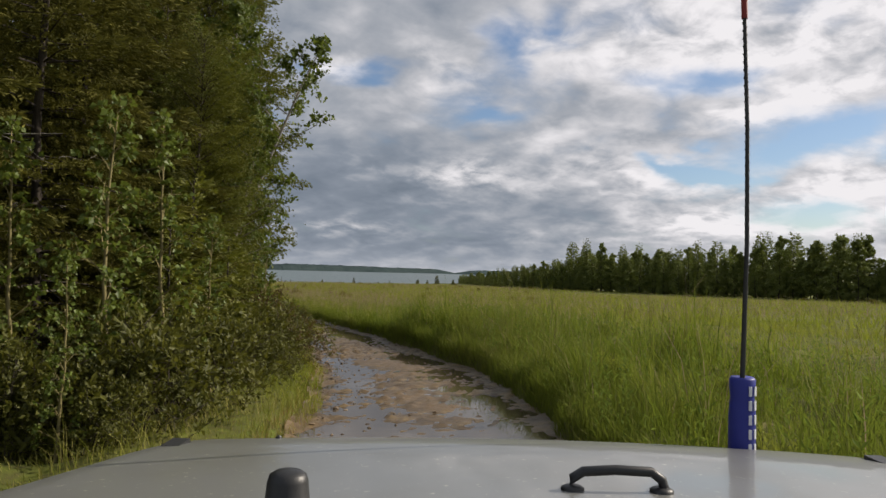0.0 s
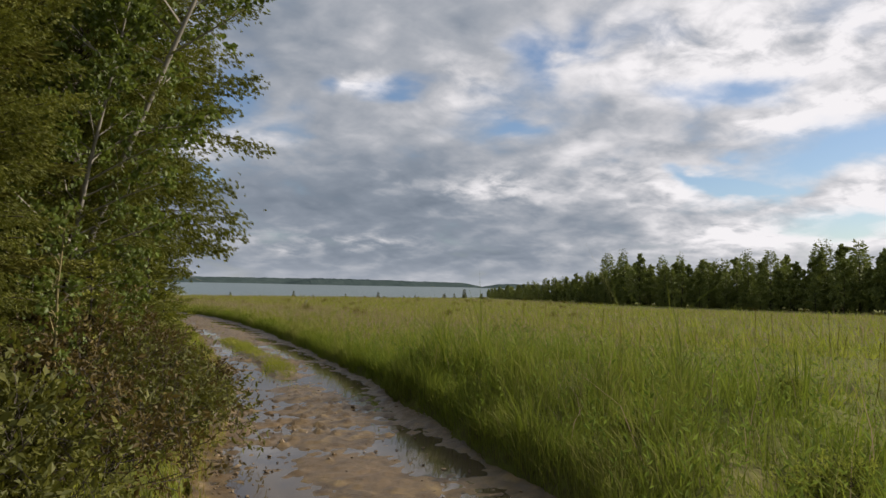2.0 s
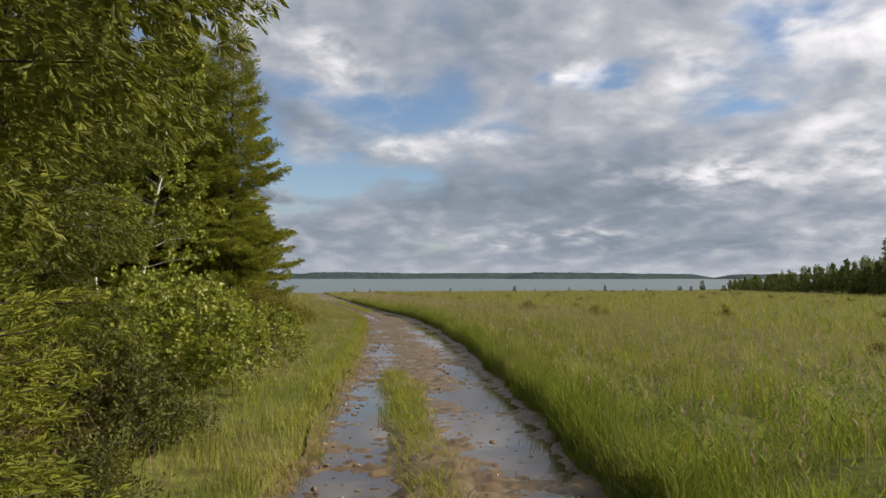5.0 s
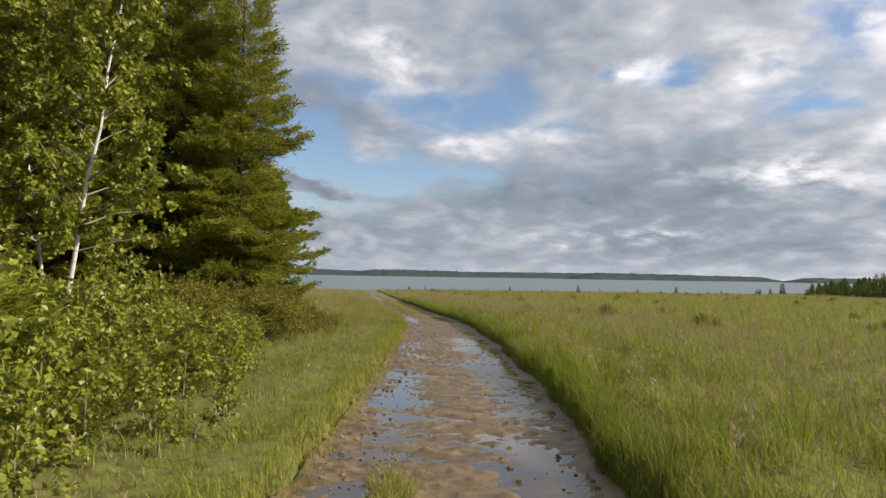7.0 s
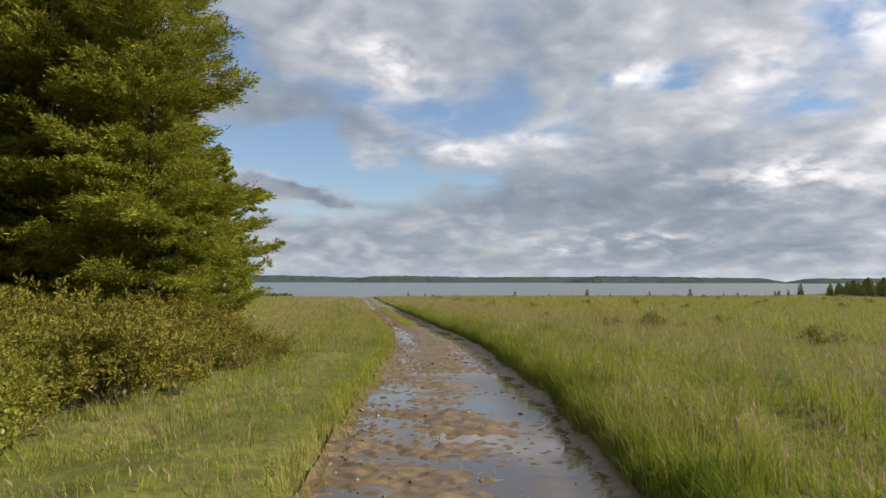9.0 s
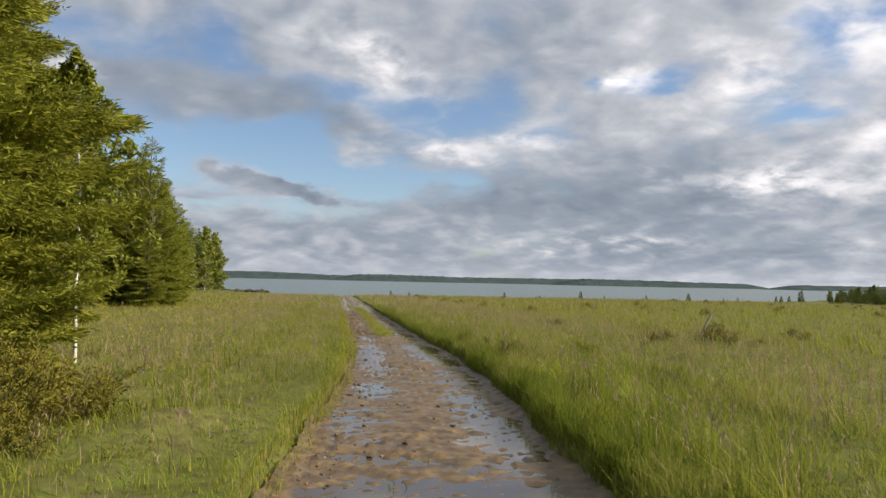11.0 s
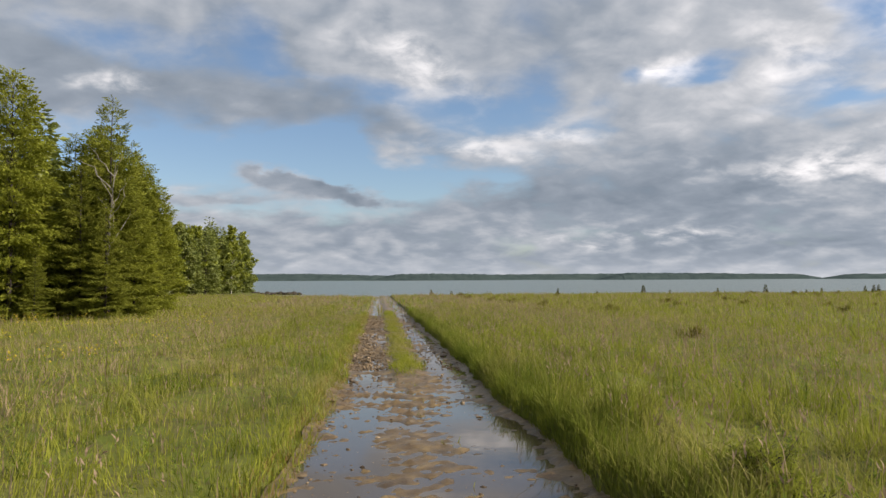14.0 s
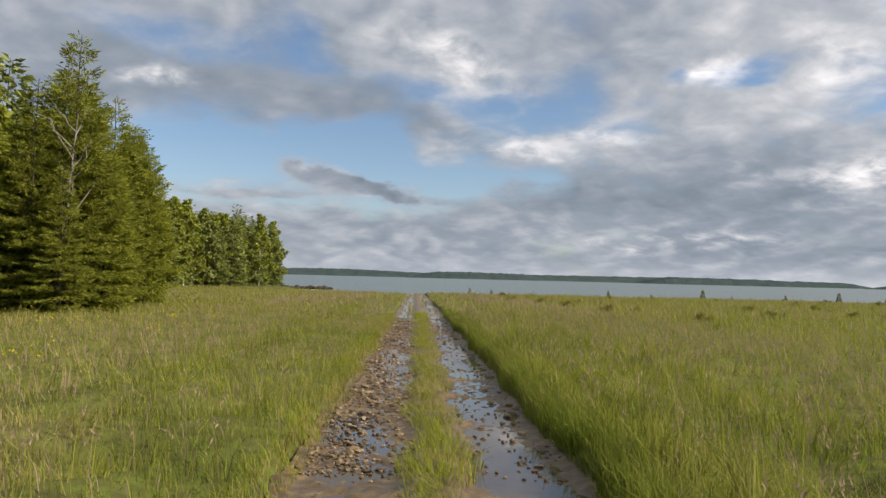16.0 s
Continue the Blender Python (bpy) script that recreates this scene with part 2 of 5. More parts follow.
# distant forest, air haze mixed into its blue-green colour
def far_col(n, p):
    a = n.noise(n.vec("MULTIPLY", p, (1, 1, 3.0)), 0.03, 6.0, 0.7)
    return n.ramp(a, [(0.3, (0.036, 0.054, 0.056)), (0.7, (0.070, 0.094, 0.092))]), None


M_SOIL = material("meadow_soil", soil_col, 0.95, 0.1, bump=(0.6, 0.05))
M_MUD = material("wet_sandy_mud", mud_col, 0.42, 0.45, bump=(0.7, 0.03))
M_STONE = material("limestone", stone_col, 0.7, 0.3, bump=(0.5, 0.01))
M_GRAVEL = material("gravel_stone", lambda n, p: (n.ramp(n.add("ShaderNodeNewGeometry").outputs["Random Per Island"], [(0.0, (0.05, 0.036, 0.024)), (0.45, (0.11, 0.074, 0.040)), (0.8, (0.19, 0.135, 0.076)), (1.0, (0.28, 0.21, 0.130))]), n.noise(p, 60.0, 3.0)), 0.6, 0.35, bump=(0.4, 0.008))
M_BARK = material("rough_bark", bark_col, 0.9, 0.2, bump=(0.8, 0.02))
M_PALE = material("pale_bark", pale_bark_col, 0.75, 0.25, bump=(0.4, 0.01))
M_LAKE = material("lake_water", water_col, 0.35, 0.22, IOR=1.33, bump=(0.6, 0.3))
M_PUDDLE = material("puddle_water", puddle_col, 0.03, 0.5, IOR=1.33, bump=(0.12, 0.01))
M_GREYWOOD = material("weathered_wood", lambda n, p: (n.mix(n.noise(n.vec("MULTIPLY", p, (9.0, 9.0, 1.5)), 2.0, 5.0), (0.13, 0.12, 0.10), (0.34, 0.31, 0.26)), None), 0.85, 0.2)
M_FAR = material("far_forest", far_col, 1.0, 0.0)
M_FLOWER = leafy("yellow_petals", (0.45, 0.33, 0.02), (0.6, 0.48, 0.04), (0.6, 0.5, 0.05), 0.6, 0.3)
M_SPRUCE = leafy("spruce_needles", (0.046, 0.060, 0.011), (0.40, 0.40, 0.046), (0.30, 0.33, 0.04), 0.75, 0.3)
# darker copy of the spruce needles: shade put into the colour
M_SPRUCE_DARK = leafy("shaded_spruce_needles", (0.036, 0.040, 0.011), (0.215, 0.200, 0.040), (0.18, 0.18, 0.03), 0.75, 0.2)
M_TWIG = material("green_brown_twig", lambda n, p: (n.mix(n.noise(p, 9.0, 3.0), (0.13, 0.11, 0.045), (0.26, 0.22, 0.10)), None), 0.8, 0.2)
# brighter copy of the spruce needles: sunlight put into the colour
M_SPRUCE_LIT = leafy("lit_spruce_needles", (0.085, 0.102, 0.016), (0.310, 0.318, 0.042), (0.25, 0.29, 0.04), 0.75, 0.25)
# cedar and shrub leaves: dark copies hold the shade, bright copies the sun
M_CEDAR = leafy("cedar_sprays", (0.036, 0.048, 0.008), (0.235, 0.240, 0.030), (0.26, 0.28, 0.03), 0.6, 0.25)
M_CEDAR_LIT = leafy("lit_cedar_sprays", (0.085, 0.105, 0.013), (0.315, 0.330, 0.040), (0.40, 0.42, 0.05), 0.75, 0.35)
M_SHRUB_LIT = leafy("lit_shrub_leaves", (0.105, 0.115, 0.014), (0.335, 0.315, 0.042), (0.44, 0.44, 0.05), 0.5, 0.35)
M_ASPEN = leafy("aspen_leaves", (0.095, 0.115, 0.013), (0.320, 0.340, 0.040), (0.36, 0.41, 0.05), 0.4, 0.3)
M_POPLAR = leafy("poplar_leaves", (0.040, 0.060, 0.010), (0.160, 0.215, 0.034), (0.28, 0.34, 0.05), 0.5, 0.3)
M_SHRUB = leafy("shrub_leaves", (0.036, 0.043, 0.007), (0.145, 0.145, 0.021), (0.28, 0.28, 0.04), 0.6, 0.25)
M_JUNIPER = leafy("juniper_sprays", (0.065, 0.062, 0.012), (0.285, 0.250, 0.036), (0.28, 0.25, 0.04), 0.7, 0.2)
M_RUSSET = leafy("russet_leaves", (0.042, 0.029, 0.010), (0.155, 0.112, 0.024), (0.22, 0.16, 0.04), 0.55, 0.25)
M_GRASS = grassy("meadow_grass", (0.040, 0.064, 0.007), (0.315, 0.325, 0.042), (0.31, 0.245, 0.115), (0.33, 0.41, 0.05))
# rank growth, its dark tone also standing for shade on the bank face
M_LUSH_SHADE = grassy("rank_shaded_bank_grass", (0.026, 0.048, 0.006), (0.200, 0.225, 0.028), (0.22, 0.19, 0.06), (0.24, 0.34, 0.04))
M_WEED = leafy("weed_leaves", (0.055, 0.095, 0.012), (0.24, 0.30, 0.05), (0.30, 0.40, 0.07), 0.75, 0.35)
M_SCRUB = leafy("willow_leaves", (0.11, 0.14, 0.018), (0.34, 0.36, 0.06), (0.40, 0.44, 0.07), 0.7, 0.4)
M_SEED = leafy("grass_heads", (0.22, 0.155, 0.10), (0.40, 0.30, 0.215), (0.4, 0.31, 0.2), 0.8, 0.3)
M_DRY = leafy("dry_verge_grass", (0.16, 0.10, 0.030), (0.33, 0.24, 0.075), (0.36, 0.27, 0.08), 0.6, 0.3)
M_FARTREE = leafy("mixed_wood_leaves", (0.085, 0.112, 0.032), (0.31, 0.335, 0.075), (0.16, 0.21, 0.03), 0.6, 0.2)

rng = np.random.default_rng(7)


# ---- mesh helpers ----
def mesh_np(name, verts, faces, mat, smooth=False):
    """faces: list of index arrays, each (n, 3) or (n, 4)."""
    verts = np.asarray(verts, np.float32)
    me = bpy.data.meshes.new(name)
    me.vertices.add(len(verts))
    me.vertices.foreach_set("co", verts.ravel())
    idx = np.concatenate([np.asarray(f, np.int32).ravel() for f in faces])
    tot = np.concatenate([np.full(len(f), np.shape(f)[1], np.int32) for f in faces])
    me.loops.add(len(idx))
    me.loops.foreach_set("vertex_index", idx)
    me.polygons.add(len(tot))
    me.polygons.foreach_set("loop_start", np.concatenate([[0], np.cumsum(tot)[:-1]]).astype(np.int32))
    me.polygons.foreach_set("loop_total", tot)
    me.polygons.foreach_set("use_smooth", np.full(len(tot), smooth))
    me.materials.append(mat)
    me.update(calc_edges=True)
    me.validate()
    return me


def part_np(name, verts, faces, mat, parent, label="", smooth=False):
    ob = new(name, mesh_np(name, verts, faces, mat, smooth))
    ob.parent = parent
    return tagged(ob, label)


def part(name, bm, mat, parent=None, label="", smooth=False):
    me = bpy.data.meshes.new(name)
    for f in bm.faces:
        f.smooth = smooth
    bm.to_mesh(me)
    bm.free()
    me.materials.append(mat)
    ob = new(name, me)
    ob.parent = parent
    return tagged(ob, label)


def lattice(rows, cols):
    """Quads of a grid whose vertices run row by row."""
    i = (np.arange(rows - 1)[:, None] * cols + np.arange(cols - 1)[None, :]).ravel()
    return np.stack([i, i + 1, i + cols + 1, i + cols], 1)


def waves(x, y, scale, seed, octaves=4):
    """Cheap smooth noise from sums of sines, about -1 to 1."""
    r = np.random.default_rng(seed)
    out, amp, tot = 0.0, 1.0, 0.0
    for o in range(octaves):
        for _ in range(3):
            a, ph, k = r.uniform(0, 6.283), r.uniform(0, 6.283), r.uniform(0.7, 1.4) * 2 ** o / scale
            out = out + amp * np.sin((x * math.cos(a) + y * math.sin(a)) * k * 6.283 + ph)
            tot += amp * 0.6
        amp *= 0.55
    return out / tot


# ---- the lie of the land ----
ROAD = [(-40.0, -42.0), (-22.6, -15.0), (-13.36, 0.0), (-10.35, 5.03), (-8.49, 8.57), (-7.01, 12.32), (-6.04, 16.2), (-4.95, 21.0), (-4.14, 25.4),
        (-3.46, 30.5), (-2.6, 37.3), (-2.19, 40.4), (-1.13, 49.9), (-0.58, 55.4), (-0.2, 60.1), (0.02, 67.2), (0.15, 80.0), (0.2, 100.0), (0.2, 400.0)]
_ry = np.arange(-42, 400, 0.25)
_rx = np.interp(_ry, [p[1] for p in ROAD], [p[0] for p in ROAD])
_k = np.hanning(19)
_rx[9:-9] = np.convolve(_rx, _k / _k.sum(), "valid")
_rs = np.gradient(_rx, 0.25)


L_EDGE, R_EDGE = -1.12, 1.22


def road_x(y):
    return np.interp(y, _ry, _rx)


def widen(y):
    """How much wider the track is than its nominal edges, left and right."""
    w = 0.07 * np.sin(y * 1.9) + 0.06 * np.sin(y * 0.83 + 1.0) + 0.03 * np.sin(y * 5.3)
    left = np.interp(y, [0, 10, 18, 22, 27, 34, 60, 70, 80], [0.22, 0.28, 0.05, 0.08, 0.22, 0.02, 0.05, 0.0, 0.06]) + 0.6 * w
    right = np.interp(y, [0, 12, 18, 24, 30, 36, 48, 56, 61, 70, 90], [0.26, 0.22, 0.1, 0.05, 0.15, 0.38, 0.42, 0.28, 0.28, 0.16, 0.2]) + 0.6 * (0.07 * np.sin(y * 1.6 + 2.0) + 0.07 * np.sin(y * 0.7) + 0.03 * np.sin(y * 4.7))
    return np.maximum(left, 0), np.maximum(right, 0)


def road_u(x, y):
    """Metres to the right of the middle of the tracks, squeezed to the nominal edges."""
    s = np.interp(y, _ry, _rs)
    u = (x - np.interp(y, _ry, _rx)) / np.sqrt(1 + s * s)
    dl, dr = widen(y)
    right = np.where(u < R_EDGE + dr, u / (1 + dr / R_EDGE), u - dr)
    left = np.where(u > L_EDGE - dl, u / (1 - dl / L_EDGE), u + dl)
    return np.where(u > 0, right, left)


def out_u(u, y):
    """The way back from squeezed to true metres across."""
    dl, dr = widen(y)
    return u + dr * np.clip(u / R_EDGE, 0, 1) - dl * np.clip(u / L_EDGE, 0, 1)


def step(v, lo, hi):
    t = np.clip((v - lo) / (hi - lo), 0, 1)
    return t * t * (3 - 2 * t)


def base_z(y):
    """Height of the track."""
    y = np.asarray(y, float)
    c = np.clip(y, -60, 70)
    z = -0.01138 * c - 0.1375 * (np.maximum(c, 0) / 50) ** 2
    e = np.clip(y - 70, 0, 400)
    return z - 0.0060 * e - 0.0131 * 20 * (1 - np.exp(-e / 20))


LAKE_Z = -2.45


def shore_y(x):
    return np.interp(x, [-400, -90, -40, -26, -16, 0, 40, 90, 130, 210, 600], [300, 262, 246, 228, 192, 188, 192, 205, 240, 330, 520]) + 1.5 * np.sin(x * 0.31) + 0.8 * np.sin(x * 0.9)



def ground_z(x, y):
    """Height of the meadow."""
    x, y = np.asarray(x, float), np.asarray(y, float)
    u = road_u(x, y)
    side = step(np.maximum(L_EDGE + 0.02 - u, u - R_EDGE + 0.02), 0.0, 0.22)
    z = base_z(y) + (0.10 + 0.12 * step(u, 0, 1)) * side - 0.25 * (1 - side)
    z = z + side * (0.05 * waves(x, y, 6.0, 3) + 0.14 * waves(x, y, 2.6, 8, 2) * step(np.abs(u), 1.4, 2.6) * step(14 - np.abs(u), 0, 8) + 0.10 * waves(x, y, 40.0, 5) * step(np.abs(u), 3, 20))
    z = z + 0.009 * np.clip(-x - 8, 0, 60) * step(y, 40, 150) + 0.10 * step(u, 1.3, 2.2) * step(26 - y, 0, 12)
    z = z + 0.38 * np.exp(-((u - 3.1) / 1.25) ** 2 - ((y - 15.0) / 3.6) ** 2)
    s = shore_y(x) - y
    return np.where(s < 0, LAKE_Z - 0.1 + np.maximum(s, -60) * 0.05, np.where(s < 12, LAKE_Z - 0.1 + (z - LAKE_Z + 0.1) * step(s, 0, 12), z))


# one sheet of ground, dense beside the tracks
gx = np.concatenate([-np.geomspace(3500, 26, 34), np.arange(-25, 9, 0.25), np.geomspace(9.5, 3500, 52)])
gy = np.concatenate([-np.geomspace(2500, 8, 26), np.arange(-7, 112, 0.3), np.geomspace(112.5, 3800, 70)])
GX, GY = np.meshgrid(gx, gy)
ground = new("ground", mesh_np("ground", np.stack([GX, GY, ground_z(GX, GY)], -1).reshape(-1, 3), [lattice(len(gy), len(gx))], M_SOIL, True))
tagged(ground, "rough green meadow ground sloping gently down to the lake", "ground", kind="structure")

# lake
ly = np.concatenate([np.arange(150, 420, 30.0), np.geomspace(430, 3700, 20)])
lx = np.concatenate([-np.geomspace(3400, 40, 20), np.geomspace(50, 3400, 20)])
LX, LY = np.meshgrid(lx, ly)
lake = new("water", mesh_np("water", np.stack([LX, LY, np.full_like(LX, LAKE_Z)], -1).reshape(-1, 3), [lattice(len(ly), len(lx))], M_LAKE, True))
tagged(lake, "wide blue-grey lake with small ripples", "lake", kind="structure")

# track bed: two ruts, stones and mud, a crown in the middle
tv = np.concatenate([np.arange(-12, 112, 0.06), np.arange(112, 190, 0.5)])
tu = np.linspace(L_EDGE - 0.10, R_EDGE + 0.10, 58)
TU, TV = np.meshgrid(tu, tv)
slope = np.interp(TV, _ry, _rs)
TO = out_u(TU, TV)
TX = road_x(TV) + TO / np.sqrt(1 + slope * slope)
TY = TV - TO * slope / np.sqrt(1 + slope * slope)


def strip(v):
    """How grown over the middle is along the track."""
    return np.clip(step(v, 20.6, 21.6) * step(33.6 - v, 0, 2.0) + step(v, 72.0, 73.2), 0, 1)


def strip_u(v):
    """Where the grown strip runs between the ruts."""
    return np.interp(v, [20, 24, 33, 40, 72, 110], [0.06, -0.06, -0.34, 0.0, 0.14, 0.16]) + 0.05 * np.sin(v * 1.1)


def bed_z(u, v, x, y):
    rut = (1 - 0.55 * step(v, 38, 43) * step(62 - v, 0, 8)) * np.exp(-((u + 0.62) / 0.36) ** 2) + 1.0 * np.exp(-((u - 0.80) / 0.38) ** 2)
    edge = step(np.maximum(L_EDGE - u, u - R_EDGE), -0.12, 0.18)
    z = base_z(y) - 0.030 * rut + 0.04 * edge + 0.06 * strip(v) * np.exp(-((u - strip_u(v)) / 0.24) ** 4)
    patch = waves(x, y, 7.0, 14, 3)
    z = z + 0.020 * waves(x, y, 3.0, 11, 3) + 0.010 * patch + 0.018 * waves(x * 0.8, y * 0.8, 0.75, 12, 3) * (1 + 0.8 * patch)
    clod = waves(x, y, 0.34, 13, 3)
    return z + 0.028 * np.maximum(clod - 0.2, -0.1) * (1.2 + 0.8 * patch) + 0.007 * np.abs(waves(x, y, 0.22, 15, 3)) + 0.004 * waves(x, y, 0.13, 16, 1)


TZ = bed_z(TU, TV, TX, TY)
road = new("road", mesh_np("road", np.stack([TX, TY, TZ], -1).reshape(-1, 3), [lattice(len(tv), len(tu))], M_MUD, True))
tagged(road, "wet sandy two-rut farm track with stones and puddles", "track", kind="structure")
PUD = base_z(TY[::6, ::4]) - 0.0105 + 0.006 * np.sin(TV[::6, ::4] * 0.31)
pw = new("puddle", mesh_np("puddle", np.stack([TX[::6, ::4], TY[::6, ::4], PUD], -1).reshape(-1, 3), [lattice(*PUD.shape)], M_PUDDLE, True))
tagged(pw, "shallow muddy rain water standing in the ruts", "puddle", kind="structure")


# ---- growing things ----
def unit(v):
    return v / np.maximum(np.linalg.norm(v, axis=-1, keepdims=True), 1e-9)


def leaves_np(C, D, size, width, r, flop=0.6, fold=0.25):
    """Folded diamond leaves at C, pointing along D. size, width: arrays."""
    n = len(C)
    D = unit(D + r.normal(0, flop * 0.5, (n, 3)))
    S = unit(np.cross(D, unit(r.normal(0, 1, (n, 3)) + np.array([0, 0, 0.35]))))
    U = np.cross(S, D)
    L, Wd = np.asarray(size)[:, None] * np.ones((n, 1)), np.asarray(width)[:, None] * np.ones((n, 1))
    V = np.stack([C, C + D * L * 0.45 + S * Wd * 0.5 + U * L * fold * 0.3, C + D * L - U * L * fold * 0.4, C + D * L * 0.45 - S * Wd * 0.5 + U * L * fold * 0.3], 1).reshape(-1, 3)
    return V, np.arange(4 * n).reshape(n, 4)


def tubes_np(paths, sides=5):
    """paths: list of (points (k, 3), radii (k,)). Tapered tubes."""
    VV, FF, off = [], [], 0
    ang = np.arange(sides) * 2 * math.pi / sides
    for P, R in paths:
        P = np.asarray(P, float)
        T = unit(np.gradient(P, axis=0))
        ref = np.where(np.abs(T[:, 2:3]) > 0.9, np.array([[1.0, 0, 0]]), np.array([[0, 0, 1.0]]))
        A = unit(np.cross(T, ref))
        B = np.cross(T, A)
        ring = P[:, None] + (A[:, None] * np.cos(ang)[None, :, None] + B[:, None] * np.sin(ang)[None, :, None]) * np.asarray(R)[:, None, None]
        VV.append(ring.reshape(-1, 3))
        k = len(P)
        i = np.arange(k - 1)[:, None] * sides
        j = np.arange(sides)[None, :]
        a, b = i + j, i + (j + 1) % sides
        FF.append(np.stack([a, b, b + sides, a + sides], -1).reshape(-1, 4) + off)
        off += k * sides
    return np.concatenate(VV), np.concatenate(FF)


def limb(p0, way, length, r0, r, droop=0.2, k=5, wob=0.06):
    t = np.linspace(0, 1, k)[:, None]
    P = np.asarray(p0) + unit(np.asarray(way, float)) * length * t + np.array([0, 0, -1.0]) * droop * length * t ** 2
    P[1:] += r.normal(0, wob * length, (k - 1, 3)) * t[1:]
    return P, np.maximum(r0 * (1 - 0.85 * t[:, 0]), 0.004)


def along(P, f):
    """Points of a polyline at fractions f, and its direction there."""
    x = np.clip(f, 0, 1) * (len(P) - 1)
    i = np.minimum(x.astype(int), len(P) - 2)
    w = (x - i)[:, None]
    return P[i] * (1 - w) + P[i + 1] * w, unit(P[i + 1] - P[i])


def fans_np(C, D, S, fan, wide, r, hang=1.0, arc=0.95):
    """Flat fans of narrow leaflets, one fan at each point C along D."""
    D = unit(D + r.normal(0, 0.2, D.shape))
    side = unit(np.cross(D, unit(r.normal(0, 1.0, D.shape) * [1, 1, hang] + np.array([0, 0, 0.6 * hang]))))
    ang = np.linspace(-arc, arc, fan)
    base = np.concatenate([C + D * S[:, None] * 0.5 * (1 - abs(a) / (arc + 0.35)) for a in ang])
    DD = np.concatenate([D * math.cos(a) + side * math.sin(a) for a in ang])
    SS = np.concatenate([S * (1.0 - 0.35 * abs(a)) for a in ang]) * 0.85
    return leaves_np(base, DD, SS, SS * wide, r, 0.18, 0.15)


def conifer(name, h, rad, count, seed, mat, label, category, spray=0.14, wide=0.34, fan=3, full=0.85, bare=0.04, whorl=0.42, per=6, rise=0.1, droop=0.35, tip=0.18, flat=0.10, hang=0.0, twig=0.5, bark=None, snags=0, reach=0.35, uneven=0.16):
    """Whorls of boughs on a tapered trunk; side twigs off each bough carry flat sprays."""
    r = np.random.default_rng(seed)
    top = new(name)
    tz = np.linspace(0, 1, 9)
    T = np.stack([np.cumsum(r.normal(0, 0.02, 9)) * h * 0.12, np.cumsum(r.normal(0, 0.02, 9)) * h * 0.12, tz * h], 1)
    T[:, :2] -= T[0, :2]
    TV_, TF = tubes_np([(T, 0.0085 * h * (1 - tz) ** 0.9 + 0.010)], 8)
    part_np("trunk", TV_ - [0, 0, 0.1], [TF], bark or M_BARK, top, smooth=True)
    nb = max(14, int(h * (1 - bare) / whorl * per))
    zz = bare + (1 - bare) * (np.arange(nb) // per + r.normal(0, uneven, nb)) / (nb / per)
    zz = np.clip(zz, bare, 0.995)
    L = (rad * (1 - zz) ** full * (1 - reach * np.exp(-((zz - bare) / 0.10) ** 2)) + 0.02 * rad) * r.uniform(0.62, 1.12, nb) * np.where(r.random(nb) < 0.12, 0.6, 1.0)
    a = np.arange(nb) * 6.283 / per + np.arange(nb) // per * 0.61 + r.normal(0, 0.22, nb)
    out = np.stack([np.cos(a), np.sin(a), 0 * a], 1)
    swing = np.stack([-np.sin(a), np.cos(a), 0 * a], 1) * r.normal(0, 0.12, nb)[:, None]
    p0 = along(T, zz)[0]
    up, dr = rise + 0.55 * zz ** 2 + r.normal(0, 0.05, nb), droop * (1.15 - zz) * r.uniform(0.7, 1.3, nb)

    def axis(i, f):
        f = f[:, None]
        lift = up[i, None] * f - dr[i, None] * f ** 2 + tip * f ** 3.5
        return p0[i] + (out[i] * f + swing[i] * f ** 2 + np.array([0, 0, 1.0]) * lift) * L[i, None]

    lim = [(np.concatenate([axis(np.array([i]), np.array([f])) for f in (0, 0.35, 0.7, 1.0)]), (0.006 + 0.008 * L[i]) * np.array([1.0, 0.75, 0.45, 0.15])) for i in range(nb)]
    LV, LF = tubes_np(lim, 3)
    tagged(part_np("branchwork", LV, [LF], bark or M_BARK, top), kind="stuff")
    # sprays sit on side twigs, at a few places along each bough
    w = L ** 1.6 + 0.03
    i = r.choice(nb, count, p=w / w.sum())
    slots = np.maximum(4, (L[i] * 5.5).astype(int))
    slot = (r.random(count) * slots).astype(int)
    side = r.choice([-1.0, 1.0], count)
    key = np.sin(i * 12.9 + slot * 78.2 + side * 3.7) * 43758.5
    key = key - np.floor(key)
    f = np.clip(0.14 + 0.86 * (slot + 0.35 + 0.5 * key) / slots, 0, 1)
    c, c2 = axis(i, f), axis(i, np.clip(f - 0.05, 0, 1))
    d = unit(c - c2 + out[i] * 1e-4)
    sidew = np.stack([-np.sin(a[i]), np.cos(a[i]), 0 * f], 1) * side[:, None]
    tl = twig * L[i] * (1.12 - f) * (0.6 + 0.8 * key) + 0.10
    td = unit(d * 0.8 + sidew * 0.85 + np.array([0, 0, -0.10 - hang]) + np.array([0, 0, 0.35]) * (key[:, None] - 0.5))
    g = r.uniform(0.0, 1.0, count) ** 0.8
    C = c + td * (tl * g)[:, None] + r.normal(0, flat * 0.5, (count, 3)) * np.array([1, 1, 0.6])
    D = td * 0.8 + d * 0.4 + np.array([0, 0, -hang])
    S = spray * r.uniform(0.65, 1.3, count)
    V, F = fans_np(C, D, S, fan, wide, r, 0.4 if hang > 0.3 else 1.0) if fan > 1 else leaves_np(C, D, S, S * wide, r, 0.5)
    part_np("crown", V, [F], mat, top)
